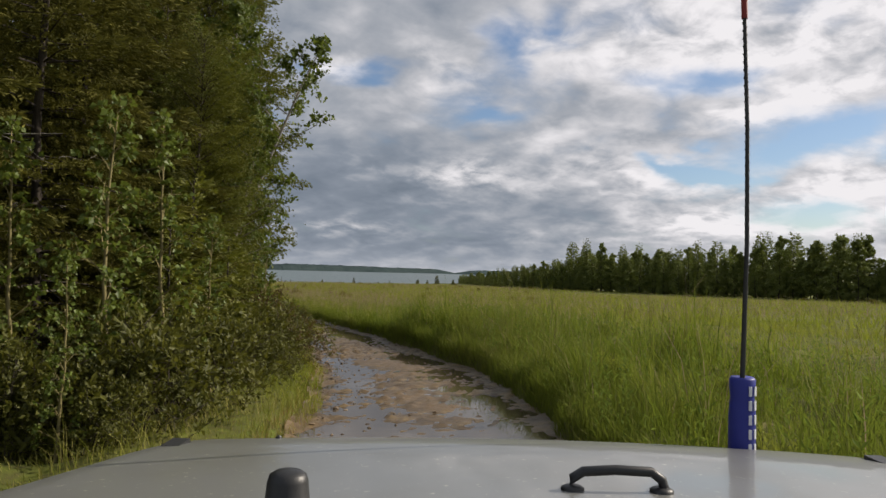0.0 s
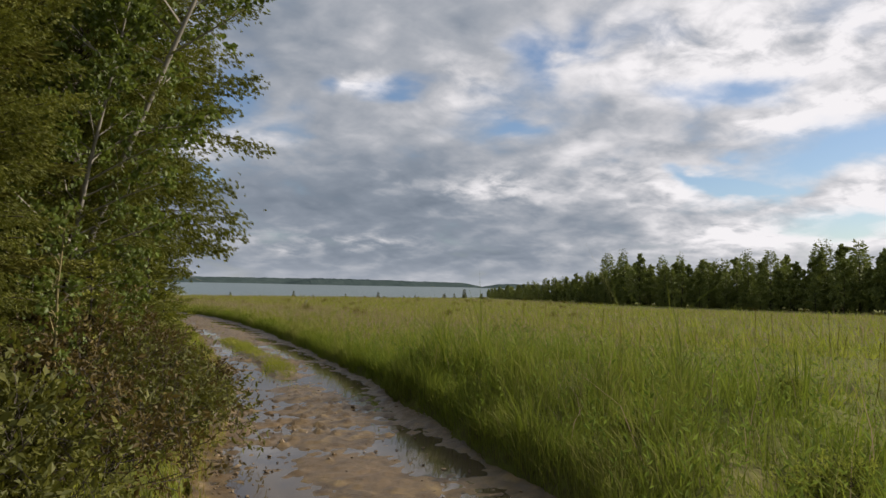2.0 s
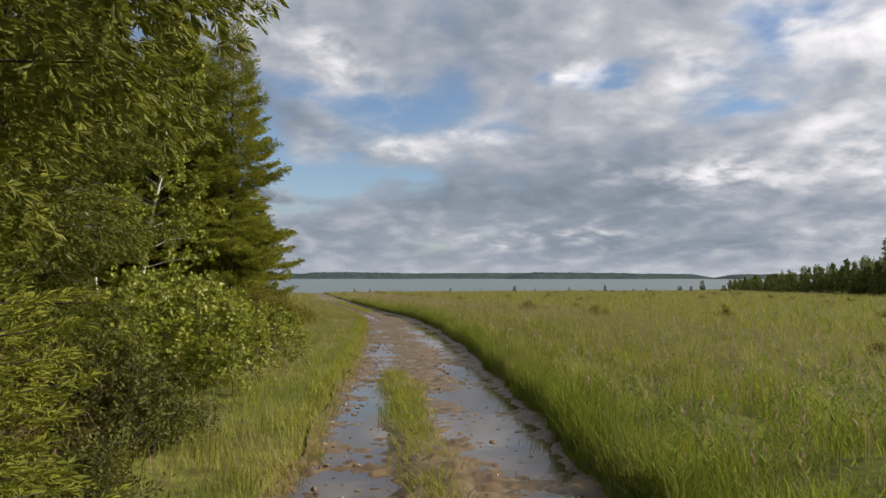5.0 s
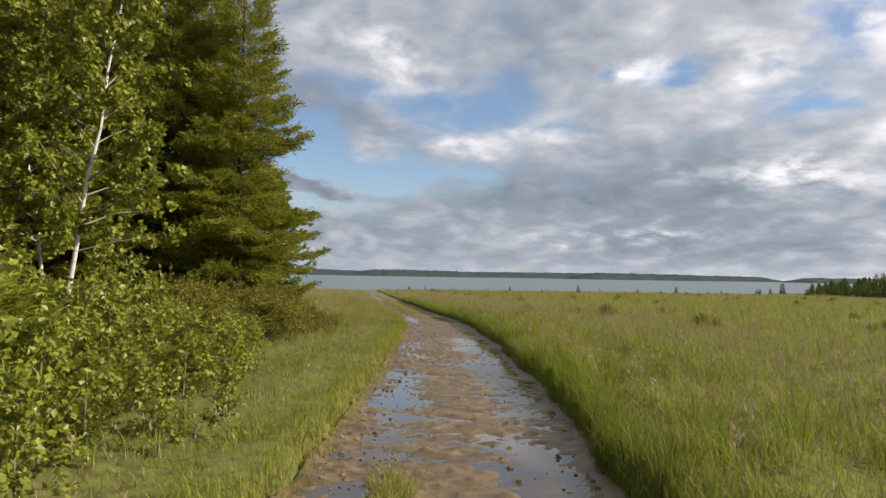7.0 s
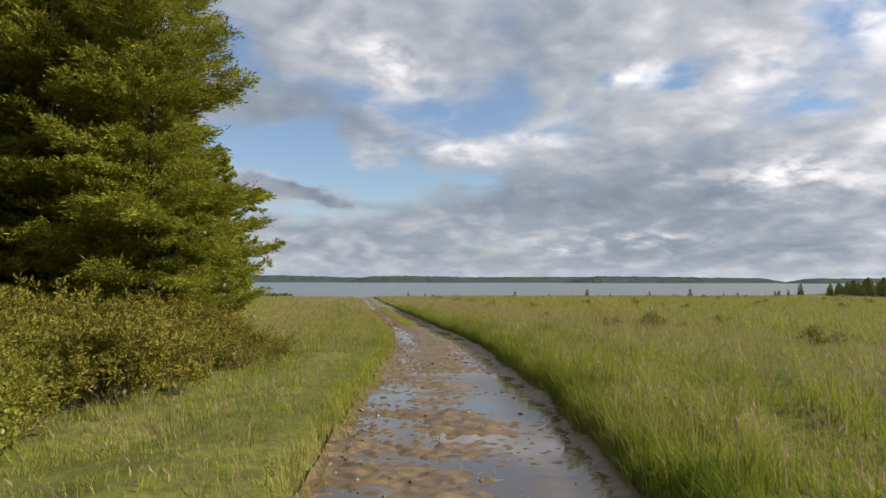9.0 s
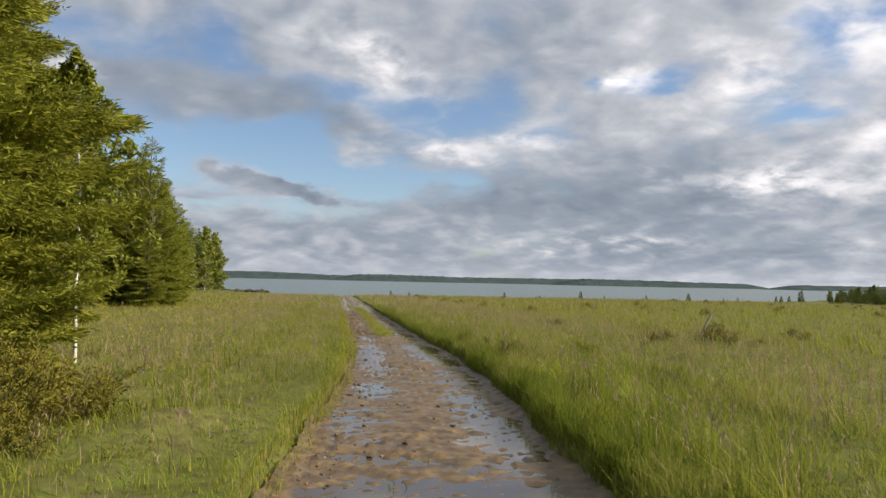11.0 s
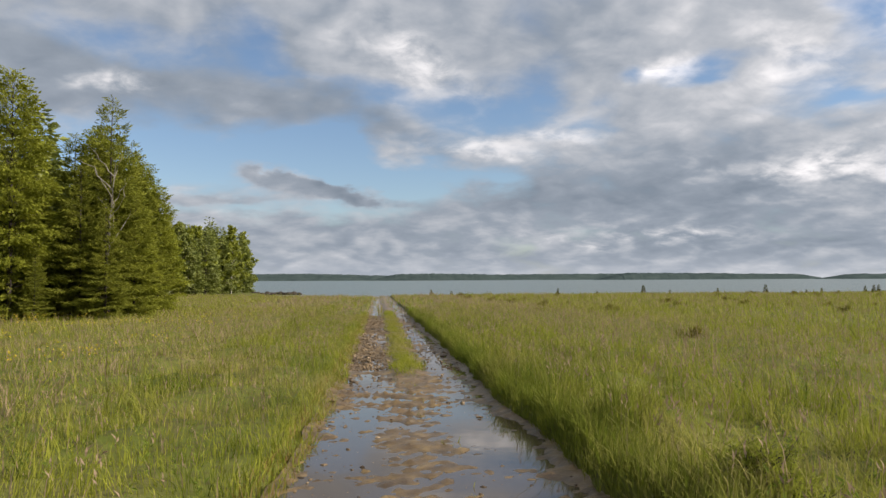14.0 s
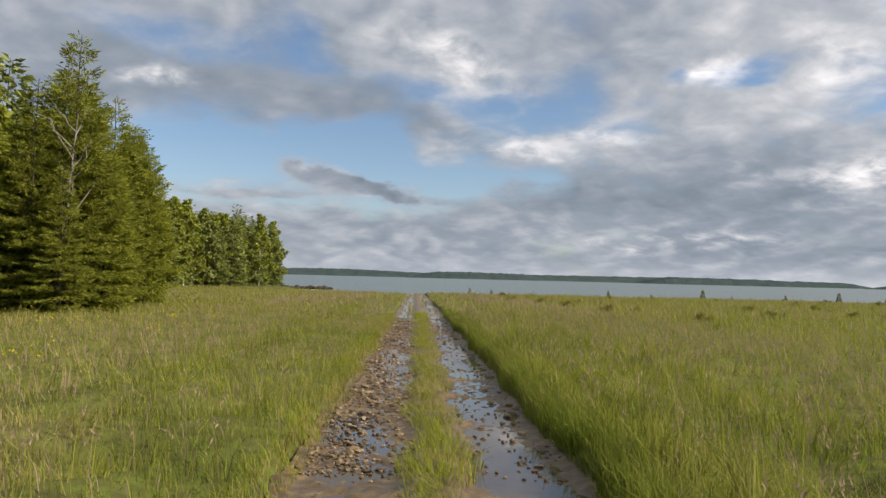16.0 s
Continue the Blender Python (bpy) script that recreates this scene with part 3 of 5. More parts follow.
    for k in range(snags):
        b = r.uniform(0, 6.283)
        P, R = limb(along(T, np.array([r.uniform(0.10, 0.34)]))[0][0], (math.cos(b), math.sin(b), r.uniform(-0.15, 0.3)), rad * r.uniform(0.45, 0.8), 0.018, r, 0.12, 6, 0.06)
        fork = limb(P[3], P[4] - P[2] + r.normal(0, 0.25, 3), rad * 0.4, 0.008, r, 0.1, 5, 0.08)
        V, F = tubes_np([(P, R), fork], 5)
        part_np("dead_branch", V, [F], M_GREYWOOD, top, "bare grey dead branch", smooth=True)
    return tagged(top, label, category)


def broadleaf(name, h, rad, count, seed, mat, label, category, leaf=0.085, bare=0.25, bark=None, lean=(0, 0), limbs=30, twigs=7, open_=0.35, wide=0.85, stout=0.008):
    """Trunk, rising limbs, forking twigs and leaves set along the twigs."""
    r = np.random.default_rng(seed)
    top = new(name)
    tz = np.linspace(0, 1, 9)
    T = np.stack([np.cumsum(r.normal(0, 0.018, 9)) * h * 0.3 + lean[0] * tz ** 1.5, np.cumsum(r.normal(0, 0.018, 9)) * h * 0.3 + lean[1] * tz ** 1.5, tz * h], 1)
    T[:, :2] -= T[0, :2]
    wood = []
    C, D = [], []
    per = max(3, count // (limbs * twigs))
    for k in range(limbs):
        z = bare + (1 - bare) * (k + r.uniform(0, 1)) / limbs
        q = (z - bare) / (1 - bare)
        a = k * 2.4 + r.normal(0, 0.4)
        env = rad * (math.sin(min(1.0, 0.30 + 0.9 * q) * 3.0) ** 0.8 if q < 0.75 else max(0.25, (1 - q) * 2.6)) * r.uniform(0.6, 1.05)
        P, R = limb(along(T, np.array([z * 0.98]))[0][0], (math.cos(a), math.sin(a), open_ + 0.9 * q), env, 0.006 + 0.009 * env, r, 0.10, 6, 0.045)
        wood.append((P, R))
        for t in range(twigs):
            f = 0.25 + 0.75 * (t + r.uniform(0, 1)) / twigs
            c, d = along(P, np.array([f]))
            way = unit(d[0] * 0.7 + r.normal(0, 0.55, 3) + [0, 0, 0.15])
            ln = (0.22 + 0.28 * env * (1.1 - f)) * r.uniform(0.7, 1.3)
            Q, _ = limb(c[0], way, ln, 0.005, r, 0.12, 4, 0.04)
            wood.append((Q, np.array([0.005, 0.004, 0.003, 0.002])))
            g = r.uniform(0.15, 1.05, per)
            cc, dd = along(Q, g)
            C.append(cc + r.normal(0, 0.35 * leaf, (per, 3)))
            D.append(dd * 0.5 + r.normal(0, 0.6, (per, 3)) + np.array([0, 0, -0.35]))
    TV_, TF = tubes_np([(T, stout * h * (1 - tz * 0.9) + 0.006)], 8)
    part_np("trunk", TV_ - [0, 0, 0.1], [TF], bark or M_BARK, top, smooth=True)
    LV, LF = tubes_np([(p[::2], q[::2]) for p, q in wood], 3)
    tagged(part_np("branchwork", LV, [LF], M_GREYWOOD if bark is M_PALE else bark or M_BARK, top), kind="stuff")
    C, D = np.concatenate(C), np.concatenate(D)
    C[:, 2] = np.maximum(C[:, 2], 0.05)
    S = leaf * r.uniform(0.65, 1.25, len(C))
    V, F = leaves_np(C, D, S, S * wide, r, 0.9)
    part_np("crown", V, [F], mat, top)
    return tagged(top, label, category)


def plant(ob, x, y, turn=0.0, scale=1.0, sink=0.05):
    ob.matrix_basis = Matrix.Translation((x, y, float(ground_z(x, y)) - sink)) @ Matrix.Rotation(turn, 4, "Z") @ Matrix.Diagonal((scale, scale, scale, 1))
    return ob


def again(ob, x, y, turn, scale):
    c = copy_thing(ob, Matrix.Identity(4))
    return plant(c, x, y, turn, scale)


def mound(name, h, rad, count, seed, mat, label, category, leaf=0.05, lobes=18, wide=0.45, fan=3, rough=0.36, sky=0.4):
    """A bush of many leafy lobes on forking stems, lumpy and gapped."""
    r = np.random.default_rng(seed)
    top = new(name)
    stems, C, D = [], [], []
    shoots = 11
    per = max(3, count // (lobes * shoots))
    for k in range(lobes):
        a, e = r.uniform(0, 6.283), r.uniform(0.05, 1.0)
        far = r.uniform(0.35, 1.0)
        c = np.array([math.cos(a) * rad * far * math.cos(e * 1.3), math.sin(a) * rad * far * math.cos(e * 1.3), h * (0.10 + 0.62 * e * r.uniform(0.75, 1.1))])
        P, R = limb((0.08 * math.cos(a), 0.08 * math.sin(a), -0.05), c, np.linalg.norm(c), 0.012, r, -0.05, 5, 0.05)
        stems.append((P, R))
        rr = rad * rough * r.uniform(0.65, 1.3)
        for q in range(shoots):
            d = unit(r.normal(0, 1, 3) * [1, 1, 0.7] + [0, 0, 0.25 + sky])
            ln = rr * r.uniform(0.6, 1.25) + 0.08
            b = c + r.normal(0, 0.25 * rr, 3)
            stems.append((np.stack([b, b + d * ln]), np.array([0.004, 0.002])))
            g = r.uniform(0.1, 1.0, (per, 1)) ** 0.8
            C.append(b + d * ln * g + r.normal(0, 0.022 + 0.05 * rr, (per, 3)))
            D.append(d * 0.8 + r.normal(0, 0.5, (per, 3)))
    LV, LF = tubes_np(stems, 3)
    tagged(part_np("branchwork", LV, [LF], M_BARK, top), kind="stuff")
    C, D = np.concatenate(C), unit(np.concatenate(D))
    C[:, 2] = np.maximum(C[:, 2], 0.02)
    S = leaf * r.uniform(0.65, 1.3, len(C))
    side = unit(np.cross(D, unit(r.normal(0, 1.0, D.shape))))
    ang = np.linspace(-0.9, 0.9, fan) if fan > 1 else [0.0]
    base = np.concatenate([C + D * S[:, None] * 0.5 * (1 - abs(a)) for a in ang])
    DD = np.concatenate([D * math.cos(a) + side * math.sin(a) for a in ang])
    SS = np.concatenate([S * (1.0 - 0.25 * abs(a)) for a in ang])
    V, F = leaves_np(base, DD, SS, SS * wide, r, 0.35, 0.2)
    part_np("crown", V, [F], mat, top)
    return tagged(top, label, category)


# ---- the wood's edge beside the track ----
SP = "dark green spruce with drooping needled boughs at the meadow's edge"
CE = "yellow-green cedar with dense flat sprays beside the track"
PO = "young poplar with pale bark and fresh green leaves"
SH = "leafy yellow-green shrub growing beside the track"
RS = "reddish-brown twiggy shrub with small olive leaves beside the track"
JU = "low brownish-green juniper bush in the grass"

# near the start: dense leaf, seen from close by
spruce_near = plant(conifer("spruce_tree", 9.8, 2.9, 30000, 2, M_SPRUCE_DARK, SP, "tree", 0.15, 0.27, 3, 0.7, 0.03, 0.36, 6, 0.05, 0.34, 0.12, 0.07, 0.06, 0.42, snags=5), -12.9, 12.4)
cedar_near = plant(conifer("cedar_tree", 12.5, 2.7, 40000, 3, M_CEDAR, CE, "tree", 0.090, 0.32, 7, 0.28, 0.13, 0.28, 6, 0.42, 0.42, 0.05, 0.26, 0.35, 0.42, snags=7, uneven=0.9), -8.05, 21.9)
poplar_near = plant(broadleaf("poplar_tree", 8.4, 2.4, 8200, 4, M_POPLAR, PO, "tree", 0.098, 0.26, M_GREYWOOD, (1.5, -0.6), 44, 9), -9.8, 18.8)
plant(broadleaf("poplar_tree", 7.4, 1.9, 2400, 44, M_POPLAR, "slender poplar leaning out over the track", "tree", 0.10, 0.50, M_GREYWOOD, (2.2, -0.8), 17, 9), -9.3, 17.0)
poplar_sapling = plant(broadleaf("poplar_sapling", 3.6, 0.62, 900, 8, M_POPLAR, "slender poplar sapling with a thin upright stem", "sapling", 0.078, 0.12, M_TWIG, (0.1, 0.05), 22, 4, 0.7), -12.35, 8.4)
sapling = plant(conifer("cedar_sapling", 3.2, 0.8, 1500, 88, M_CEDAR, "slender young cedar with thin yellow-green sprays", "sapling", 0.13, 0.36, 5, 0.7, 0.06, 0.20, 4, 0.3, 0.3, 0.1, 0.04, 0.2), -11.0, 11.0)
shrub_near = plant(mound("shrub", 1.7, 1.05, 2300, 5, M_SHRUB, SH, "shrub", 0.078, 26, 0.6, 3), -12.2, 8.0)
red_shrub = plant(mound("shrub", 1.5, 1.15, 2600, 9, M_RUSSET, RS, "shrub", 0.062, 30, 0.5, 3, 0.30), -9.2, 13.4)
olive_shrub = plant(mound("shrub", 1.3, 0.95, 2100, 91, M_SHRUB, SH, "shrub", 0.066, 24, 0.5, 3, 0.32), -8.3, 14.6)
fir_small = plant(conifer("fir_sapling", 2.9, 1.0, 5200, 92, M_SPRUCE_LIT, "bright green young fir with flat boughs beside the track", "sapling", 0.085, 0.26, 3, 0.75, 0.05, 0.16, 6, 0.12, 0.25, 0.15, 0.025, 0.0, 0.45), -7.35, 22.2)
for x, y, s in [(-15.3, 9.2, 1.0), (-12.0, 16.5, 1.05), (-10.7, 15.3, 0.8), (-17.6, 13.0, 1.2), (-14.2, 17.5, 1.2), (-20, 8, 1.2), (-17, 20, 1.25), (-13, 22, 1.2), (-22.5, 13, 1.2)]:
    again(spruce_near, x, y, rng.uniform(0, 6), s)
for x, y, s in [(-10.2, 20.2, 0.9), (-9.6, 24.5, 0.95), (-8.2, 25.6, 0.62), (-12.3, 26.5, 1.1), (-9.1, 17.0, 0.5), (-10.3, 14.2, 0.5), (-9.0, 19.7, 0.85), (-9.9, 22.0, 1.05)]:
    again(cedar_near, x, y, rng.uniform(0, 6), s)
for x, y, s in [(-10.6, 17.9, 0.9), (-12.5, 20, 1.1), (-9.3, 16.2, 0.62)]:
    again(poplar_near, x, y, rng.uniform(0, 6), s)
for x, y, s in [(-13.2, 8.6, 0.9), (-11.6, 9.4, 1.0), (-12.9, 7.1, 0.5), (-10.9, 10.0, 0.66), (-9.2, 13.0, 0.6), (-8.4, 16.4, 0.5), (-7.5, 20.6, 0.4), (-13.8, 9.4, 0.85)]:
    again(poplar_sapling, x, y, rng.uniform(0, 6), s)
for x, y, s in [(-11.5, 9.9, 0.8), (-10.2, 12.0, 0.75), (-8.0, 18.0, 0.7), (-14.6, 8.0, 0.8), (-8.9, 15.0, 0.6), (-7.6, 19.2, 0.55)]:
    again(sapling, x, y, rng.uniform(0, 6), s)
again(fir_small, -8.0, 24.2, 2.0, 0.9)
for x, y, s in [(-13.4, 7.9, 0.85), (-11.3, 9.3, 0.95), (-10.9, 10.6, 1.0), (-14.9, 6.4, 0.7), (-9.9, 11.8, 0.9), (-12.6, 7.3, 0.6), (-7.6, 22.9, 0.6), (-7.3, 25.2, 0.75)]:
    again(shrub_near, x, y, rng.uniform(0, 6), s)
for x, y, s in [(-10.2, 12.6, 0.9), (-8.7, 15.2, 1.0), (-8.1, 16.6, 0.9), (-7.9, 19.4, 0.9), (-7.6, 21.0, 0.7), (-9.5, 16.4, 1.1), (-8.0, 24.4, 0.9)]:
    again(red_shrub, x, y, rng.uniform(0, 6), s)
for x, y, s in [(-9.6, 12.2, 0.9), (-8.9, 14.0, 0.9), (-7.9, 15.9, 0.75), (-7.7, 17.6, 0.85), (-8.5, 17.6, 1.0), (-7.3, 19.8, 0.65), (-7.2, 21.6, 0.6), (-7.0, 23.6, 0.6), (-6.9, 25.8, 0.7), (-10.0, 10.9, 0.75)]:
    again(olive_shrub, x, y, rng.uniform(0, 6), s)

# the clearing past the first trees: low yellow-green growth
shrub_mid = plant(mound("shrub", 1.35, 1.2, 2600, 15, M_SHRUB_LIT, SH, "shrub", 0.085, 24, 0.5, 3), -8.3, 36.5)
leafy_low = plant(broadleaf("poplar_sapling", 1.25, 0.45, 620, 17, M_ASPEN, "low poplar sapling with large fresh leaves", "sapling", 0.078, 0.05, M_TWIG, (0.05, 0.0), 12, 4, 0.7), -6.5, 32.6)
cedar_low = plant(conifer("cedar_sapling", 1.5, 0.8, 1500, 16, M_CEDAR_LIT, "bushy young cedar with yellow-green sprays", "sapling", 0.125, 0.34, 5, 0.55, 0.02, 0.13, 5, 0.35, 0.25, 0.1, 0.04, 0.1), -7.4, 33.4)
for x, y, s in [(-8.6, 35.4, 0.85), (-9.6, 33.4, 0.9), (-9.4, 36.4, 0.95), (-8.1, 38.6, 0.9), (-7.2, 39.6, 0.7), (-10.6, 38.0, 1.1), (-11.5, 34.2, 1.1), (-12.6, 37.2, 1.15), (-9.2, 40.6, 1.0), (-8.6, 28.6, 0.8), (-9.8, 30.4, 0.9), (-11.0, 31.5, 1.0), (-11.4, 40.6, 1.1), (-7.8, 41.6, 0.9), (-6.3, 36.2, 0.55), (-6.6, 38.8, 0.6), (-7.2, 37.2, 0.75), (-6.8, 34.8, 0.55), (-7.6, 34.6, 0.7)]:
    again(shrub_mid, x, y, rng.uniform(0, 6), s)
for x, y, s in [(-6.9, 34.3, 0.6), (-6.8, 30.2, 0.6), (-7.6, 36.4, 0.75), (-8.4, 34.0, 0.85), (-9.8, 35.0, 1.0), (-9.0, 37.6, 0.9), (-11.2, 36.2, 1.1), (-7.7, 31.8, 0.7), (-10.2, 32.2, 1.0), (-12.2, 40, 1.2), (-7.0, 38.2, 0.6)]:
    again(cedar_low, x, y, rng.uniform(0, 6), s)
for x, y, s in [(-6.1, 31.2, 0.8), (-6.9, 33.6, 1.0), (-7.4, 35.0, 1.15), (-6.2, 34.6, 0.7), (-7.9, 33.0, 1.2), (-6.7, 36.4, 0.9), (-5.9, 36.2, 0.55), (-7.3, 30.6, 1.0), (-8.2, 31.2, 1.2), (-8.3, 37.2, 1.2), (-7.0, 39.0, 0.9), (-6.4, 29.4, 0.9), (-7.8, 40.2, 1.5), (-6.6, 31.8, 1.1), (-7.2, 32.4, 1.3), (-6.4, 33.4, 0.9), (-7.6, 34.2, 1.4), (-8.4, 35.4, 1.5), (-6.9, 35.6, 1.0), (-8.6, 33.6, 1.5), (-7.7, 37.6, 1.3), (-9.4, 39.0, 1.6), (-9.2, 42.4, 1.8), (-8.6, 41.0, 1.3), (-6.5, 41.4, 0.6), (-5.3, 34.6, 0.6), (-5.5, 36.0, 0.7), (-5.8, 37.4, 0.8), (-5.6, 38.8, 0.6), (-6.2, 40.0, 0.9), (-5.9, 35.2, 0.9), (-6.3, 37.0, 1.0), (-6.0, 39.4, 0.8), (-6.9, 37.6, 1.2), (-5.7, 33.2, 0.6), (-6.0, 41.8, 0.7)]:
    again(leafy_low, x, y, rng.uniform(0, 6), s)
juniper = plant(mound("juniper_bush", 1.3, 1.5, 5600, 6, M_JUNIPER, JU, "shrub", 0.085, 30, 0.38, 3, 0.26, 0.5), -6.2, 45.6)
for x, y, s in [(-7.7, 44.4, 1.05), (-8.4, 46.6, 1.2), (-9.9, 45.0, 1.2), (-11.4, 46.4, 1.3), (-7.0, 47.8, 1.15), (-8.8, 48.9, 1.3), (-6.9, 50.6, 1.15), (-10.6, 48.8, 1.3), (-12.8, 44.6, 1.2), (-6.6, 52.6, 1.1), (-8.0, 43.0, 0.9), (-13.5, 47.5, 1.3), (-5.4, 53.2, 0.85), (-5.7, 51.4, 0.8), (-7.6, 53.0, 1.1)]:
    again(juniper, x, y, rng.uniform(0, 6), s)
for x, y, s in [(-6.9, 43.6, 0.8), (-7.6, 45.8, 0.95), (-6.4, 48.2, 0.75), (-8.9, 43.6, 1.05), (-9.6, 47.2, 1.2), (-7.4, 49.6, 0.95)]:
    again(shrub_mid, x, y, rng.uniform(0, 6), s)
aspen = plant(broadleaf("aspen_tree", 10.8, 3.1, 21000, 12, M_ASPEN, "slim aspen with white bark and yellow-green leaves", "tree", 0.13, 0.22, M_PALE, (1.4, 0.2), 52, 10, stout=0.0058), -10.6, 44.2)
for x, y, s in [(-13.6, 44.2, 1.05), (-15.2, 46.6, 1.15), (-12.8, 49.2, 0.95), (-16.4, 42.6, 1.1), (-17.8, 48.5, 1.2)]:
    again(aspen, x, y, rng.uniform(0, 6), s)
again(aspen, -6.9, 59.8, 2.0, 0.58)
spruce_mid = plant(conifer("spruce_tree", 15.5, 3.9, 60000, 1, M_SPRUCE, SP, "tree", 0.20, 0.27, 3, 0.82, 0.03, 0.40, 6, 0.06, 0.26, 0.20, 0.20, 0.0, 0.46), -8.5, 56.6)
for x, y, s in [(-11.6, 57.4, 1.1), (-14.8, 56.0, 1.15), (-12.6, 61.5, 1.05), (-10.4, 60.2, 1.0), (-16.4, 60.0, 1.2), (-18.2, 58.2, 1.05), (-9.4, 61.6, 0.7), (-21.5, 55.0, 1.05)]:
    again(spruce_mid, x, y, rng.uniform(0, 6), s)

# the clump farther down on the same side
spruce_far = plant(conifer("spruce_tree", 12.8, 3.1, 11000, 18, M_SPRUCE_LIT, SP, "tree", 0.30, 0.30, 3, 0.85, 0.02, 0.55, 6, 0.06, 0.28, 0.18, 0.12, 0.0, 0.46), -15.6, 101.0)
cedar_far = plant(conifer("cedar_tree", 13.4, 3.1, 12000, 19, M_CEDAR_LIT, "tall dense yellow-green cedar at the wood's edge", "tree", 0.28, 0.46, 3, 0.62, 0.02, 0.42, 6, 0.55, 0.30, 0.0, 0.22, 0.3, 0.5, uneven=0.7), -19.8, 98.5)
for x, y, s in [(-18.2, 102.6, 0.86), (-15.0, 98.9, 0.5), (-18.0, 97.4, 0.3), (-15.0, 103.6, 0.66), (-23.5, 102.5, 0.9), (-16.6, 108, 0.9), (-19.5, 110, 1.0), (-16.6, 99.6, 0.7)]:
    again(spruce_far, x, y, rng.uniform(0, 6), s)
for x, y, s in [(-24.6, 96.5, 1.05), (-28, 99, 1.1), (-32.5, 96, 1.15), (-16.9, 102.8, 0.84), (-21.6, 97.4, 0.5), (-14.6, 102.4, 0.56)]:
    again(cedar_far, x, y, rng.uniform(0, 6), s)
for x, y, s in [(-16.6, 109.0, 0.8)]:
    again(aspen, x, y, rng.uniform(0, 6), s)
bare = new("dead_tree")
r = np.random.default_rng(77)
tz = np.linspace(0, 1, 8)
T = np.stack([0.5 * tz ** 2, 0.1 * np.sin(tz * 4), tz * 8.6], 1)
V, F = tubes_np([(T, 0.06 * (1 - tz) + 0.014)], 7)
part_np("trunk", V, [F], M_GREYWOOD, bare, smooth=True)
for k in range(12):
    p0 = along(T, np.array([0.42 + 0.045 * k]))[0][0]
    a = r.uniform(0, 6.28)
    P, R = limb(p0, (math.cos(a), 0.4 * math.sin(a), 0.9), r.uniform(1.0, 2.4), 0.036, r, -0.1, 6, 0.08)
    V, F = tubes_np([(P, R)], 5)
    part_np("limb", V, [F], M_GREYWOOD, bare, smooth=True)
plant(tagged(bare, "dead leafless tree with pale grey bark among spruces", "tree"), -15.2, 99.4)

# ---- woods across the meadow ----
FT = "mixed woodland tree in the dark wood across the meadow"
far_spruce = plant(conifer("spruce_tree", 11.5, 2.0, 2600, 21, M_FARTREE, FT, "tree", 0.50, 0.42, 1, 0.9, 0.02, 0.5, 5, 0.08, 0.3, 0.1, 0.40), 95, 120)
far_leaf = plant(broadleaf("broadleaf_tree", 9.4, 3.0, 3600, 22, M_FARTREE, FT, "tree", 0.34, 0.06, None, (0.3, 0.0), 26, 5), 90, 110)
# sunlight on this row is put into the colour, with brighter aspen leaves
lit_leaf = plant(broadleaf("broadleaf_tree", 10.4, 3.1, 3600, 24, M_ASPEN, "sunlit yellow-green broadleaf tree at the edge of the wood", "tree", 0.34, 0.05, M_PALE, (0.3, 0.0), 26, 5), -30, 150)
far_cedar = plant(conifer("cedar_tree", 11.0, 2.6, 3000, 23, M_FARTREE, FT, "tree", 0.50, 0.45, 1, 0.6, 0.02, 0.6, 5, 0.5, 0.3, 0.0, 0.3, 0.3), 100, 130)
EDGE = [(62, -20), (66, 20), (73, 50), (84, 79), (97, 130), (106, 184), (130, 225)]
r = np.random.default_rng(31)
ex, ey = [p[0] for p in EDGE], [p[1] for p in EDGE]
for i in range(480):
    y = -20 + 242 * (i + r.uniform(0, 1)) / 480
    row = i % 3
    x = np.interp(y, ey, ex) + row * 3.2 + r.uniform(-1.2, 1.8)
    s = r.uniform(0.48, 1.2) * float(np.interp(y, [0, 100, 132, 152, 172, 190, 222], [0.64, 0.68, 0.66, 0.48, 0.36, 0.28, 0.25]))
    again([far_spruce, far_leaf, far_cedar, far_leaf, far_leaf][r.integers(0, 5)], x, y, r.uniform(0, 6), s * (1 + 0.09 * row))
LEFT = [(-29, 226), (-30, 205), (-34, 178), (-35, 150), (-29, 122), (-23, 108)]
for i in range(150):
    y = 107 + 119 * (i + r.uniform(0, 1)) / 150
    row = i % 3
    x = np.interp(y, [p[1] for p in LEFT[::-1]], [p[0] for p in LEFT[::-1]]) - row * 4.0 - r.uniform(-1, 2)
    again([lit_leaf, far_cedar, lit_leaf, far_leaf, far_spruce][i * 7 % 5], x, y, r.uniform(0, 6), r.uniform(0.9, 1.3))
for x, y, s in [(-17.5, 106.5, 0.85), (-17.5, 113, 0.82), (-19.5, 118, 0.85), (-22, 124, 0.85), (-15.6, 110.5, 0.66)]:
    again(cedar_far, x, y, r.uniform(0, 6), s)

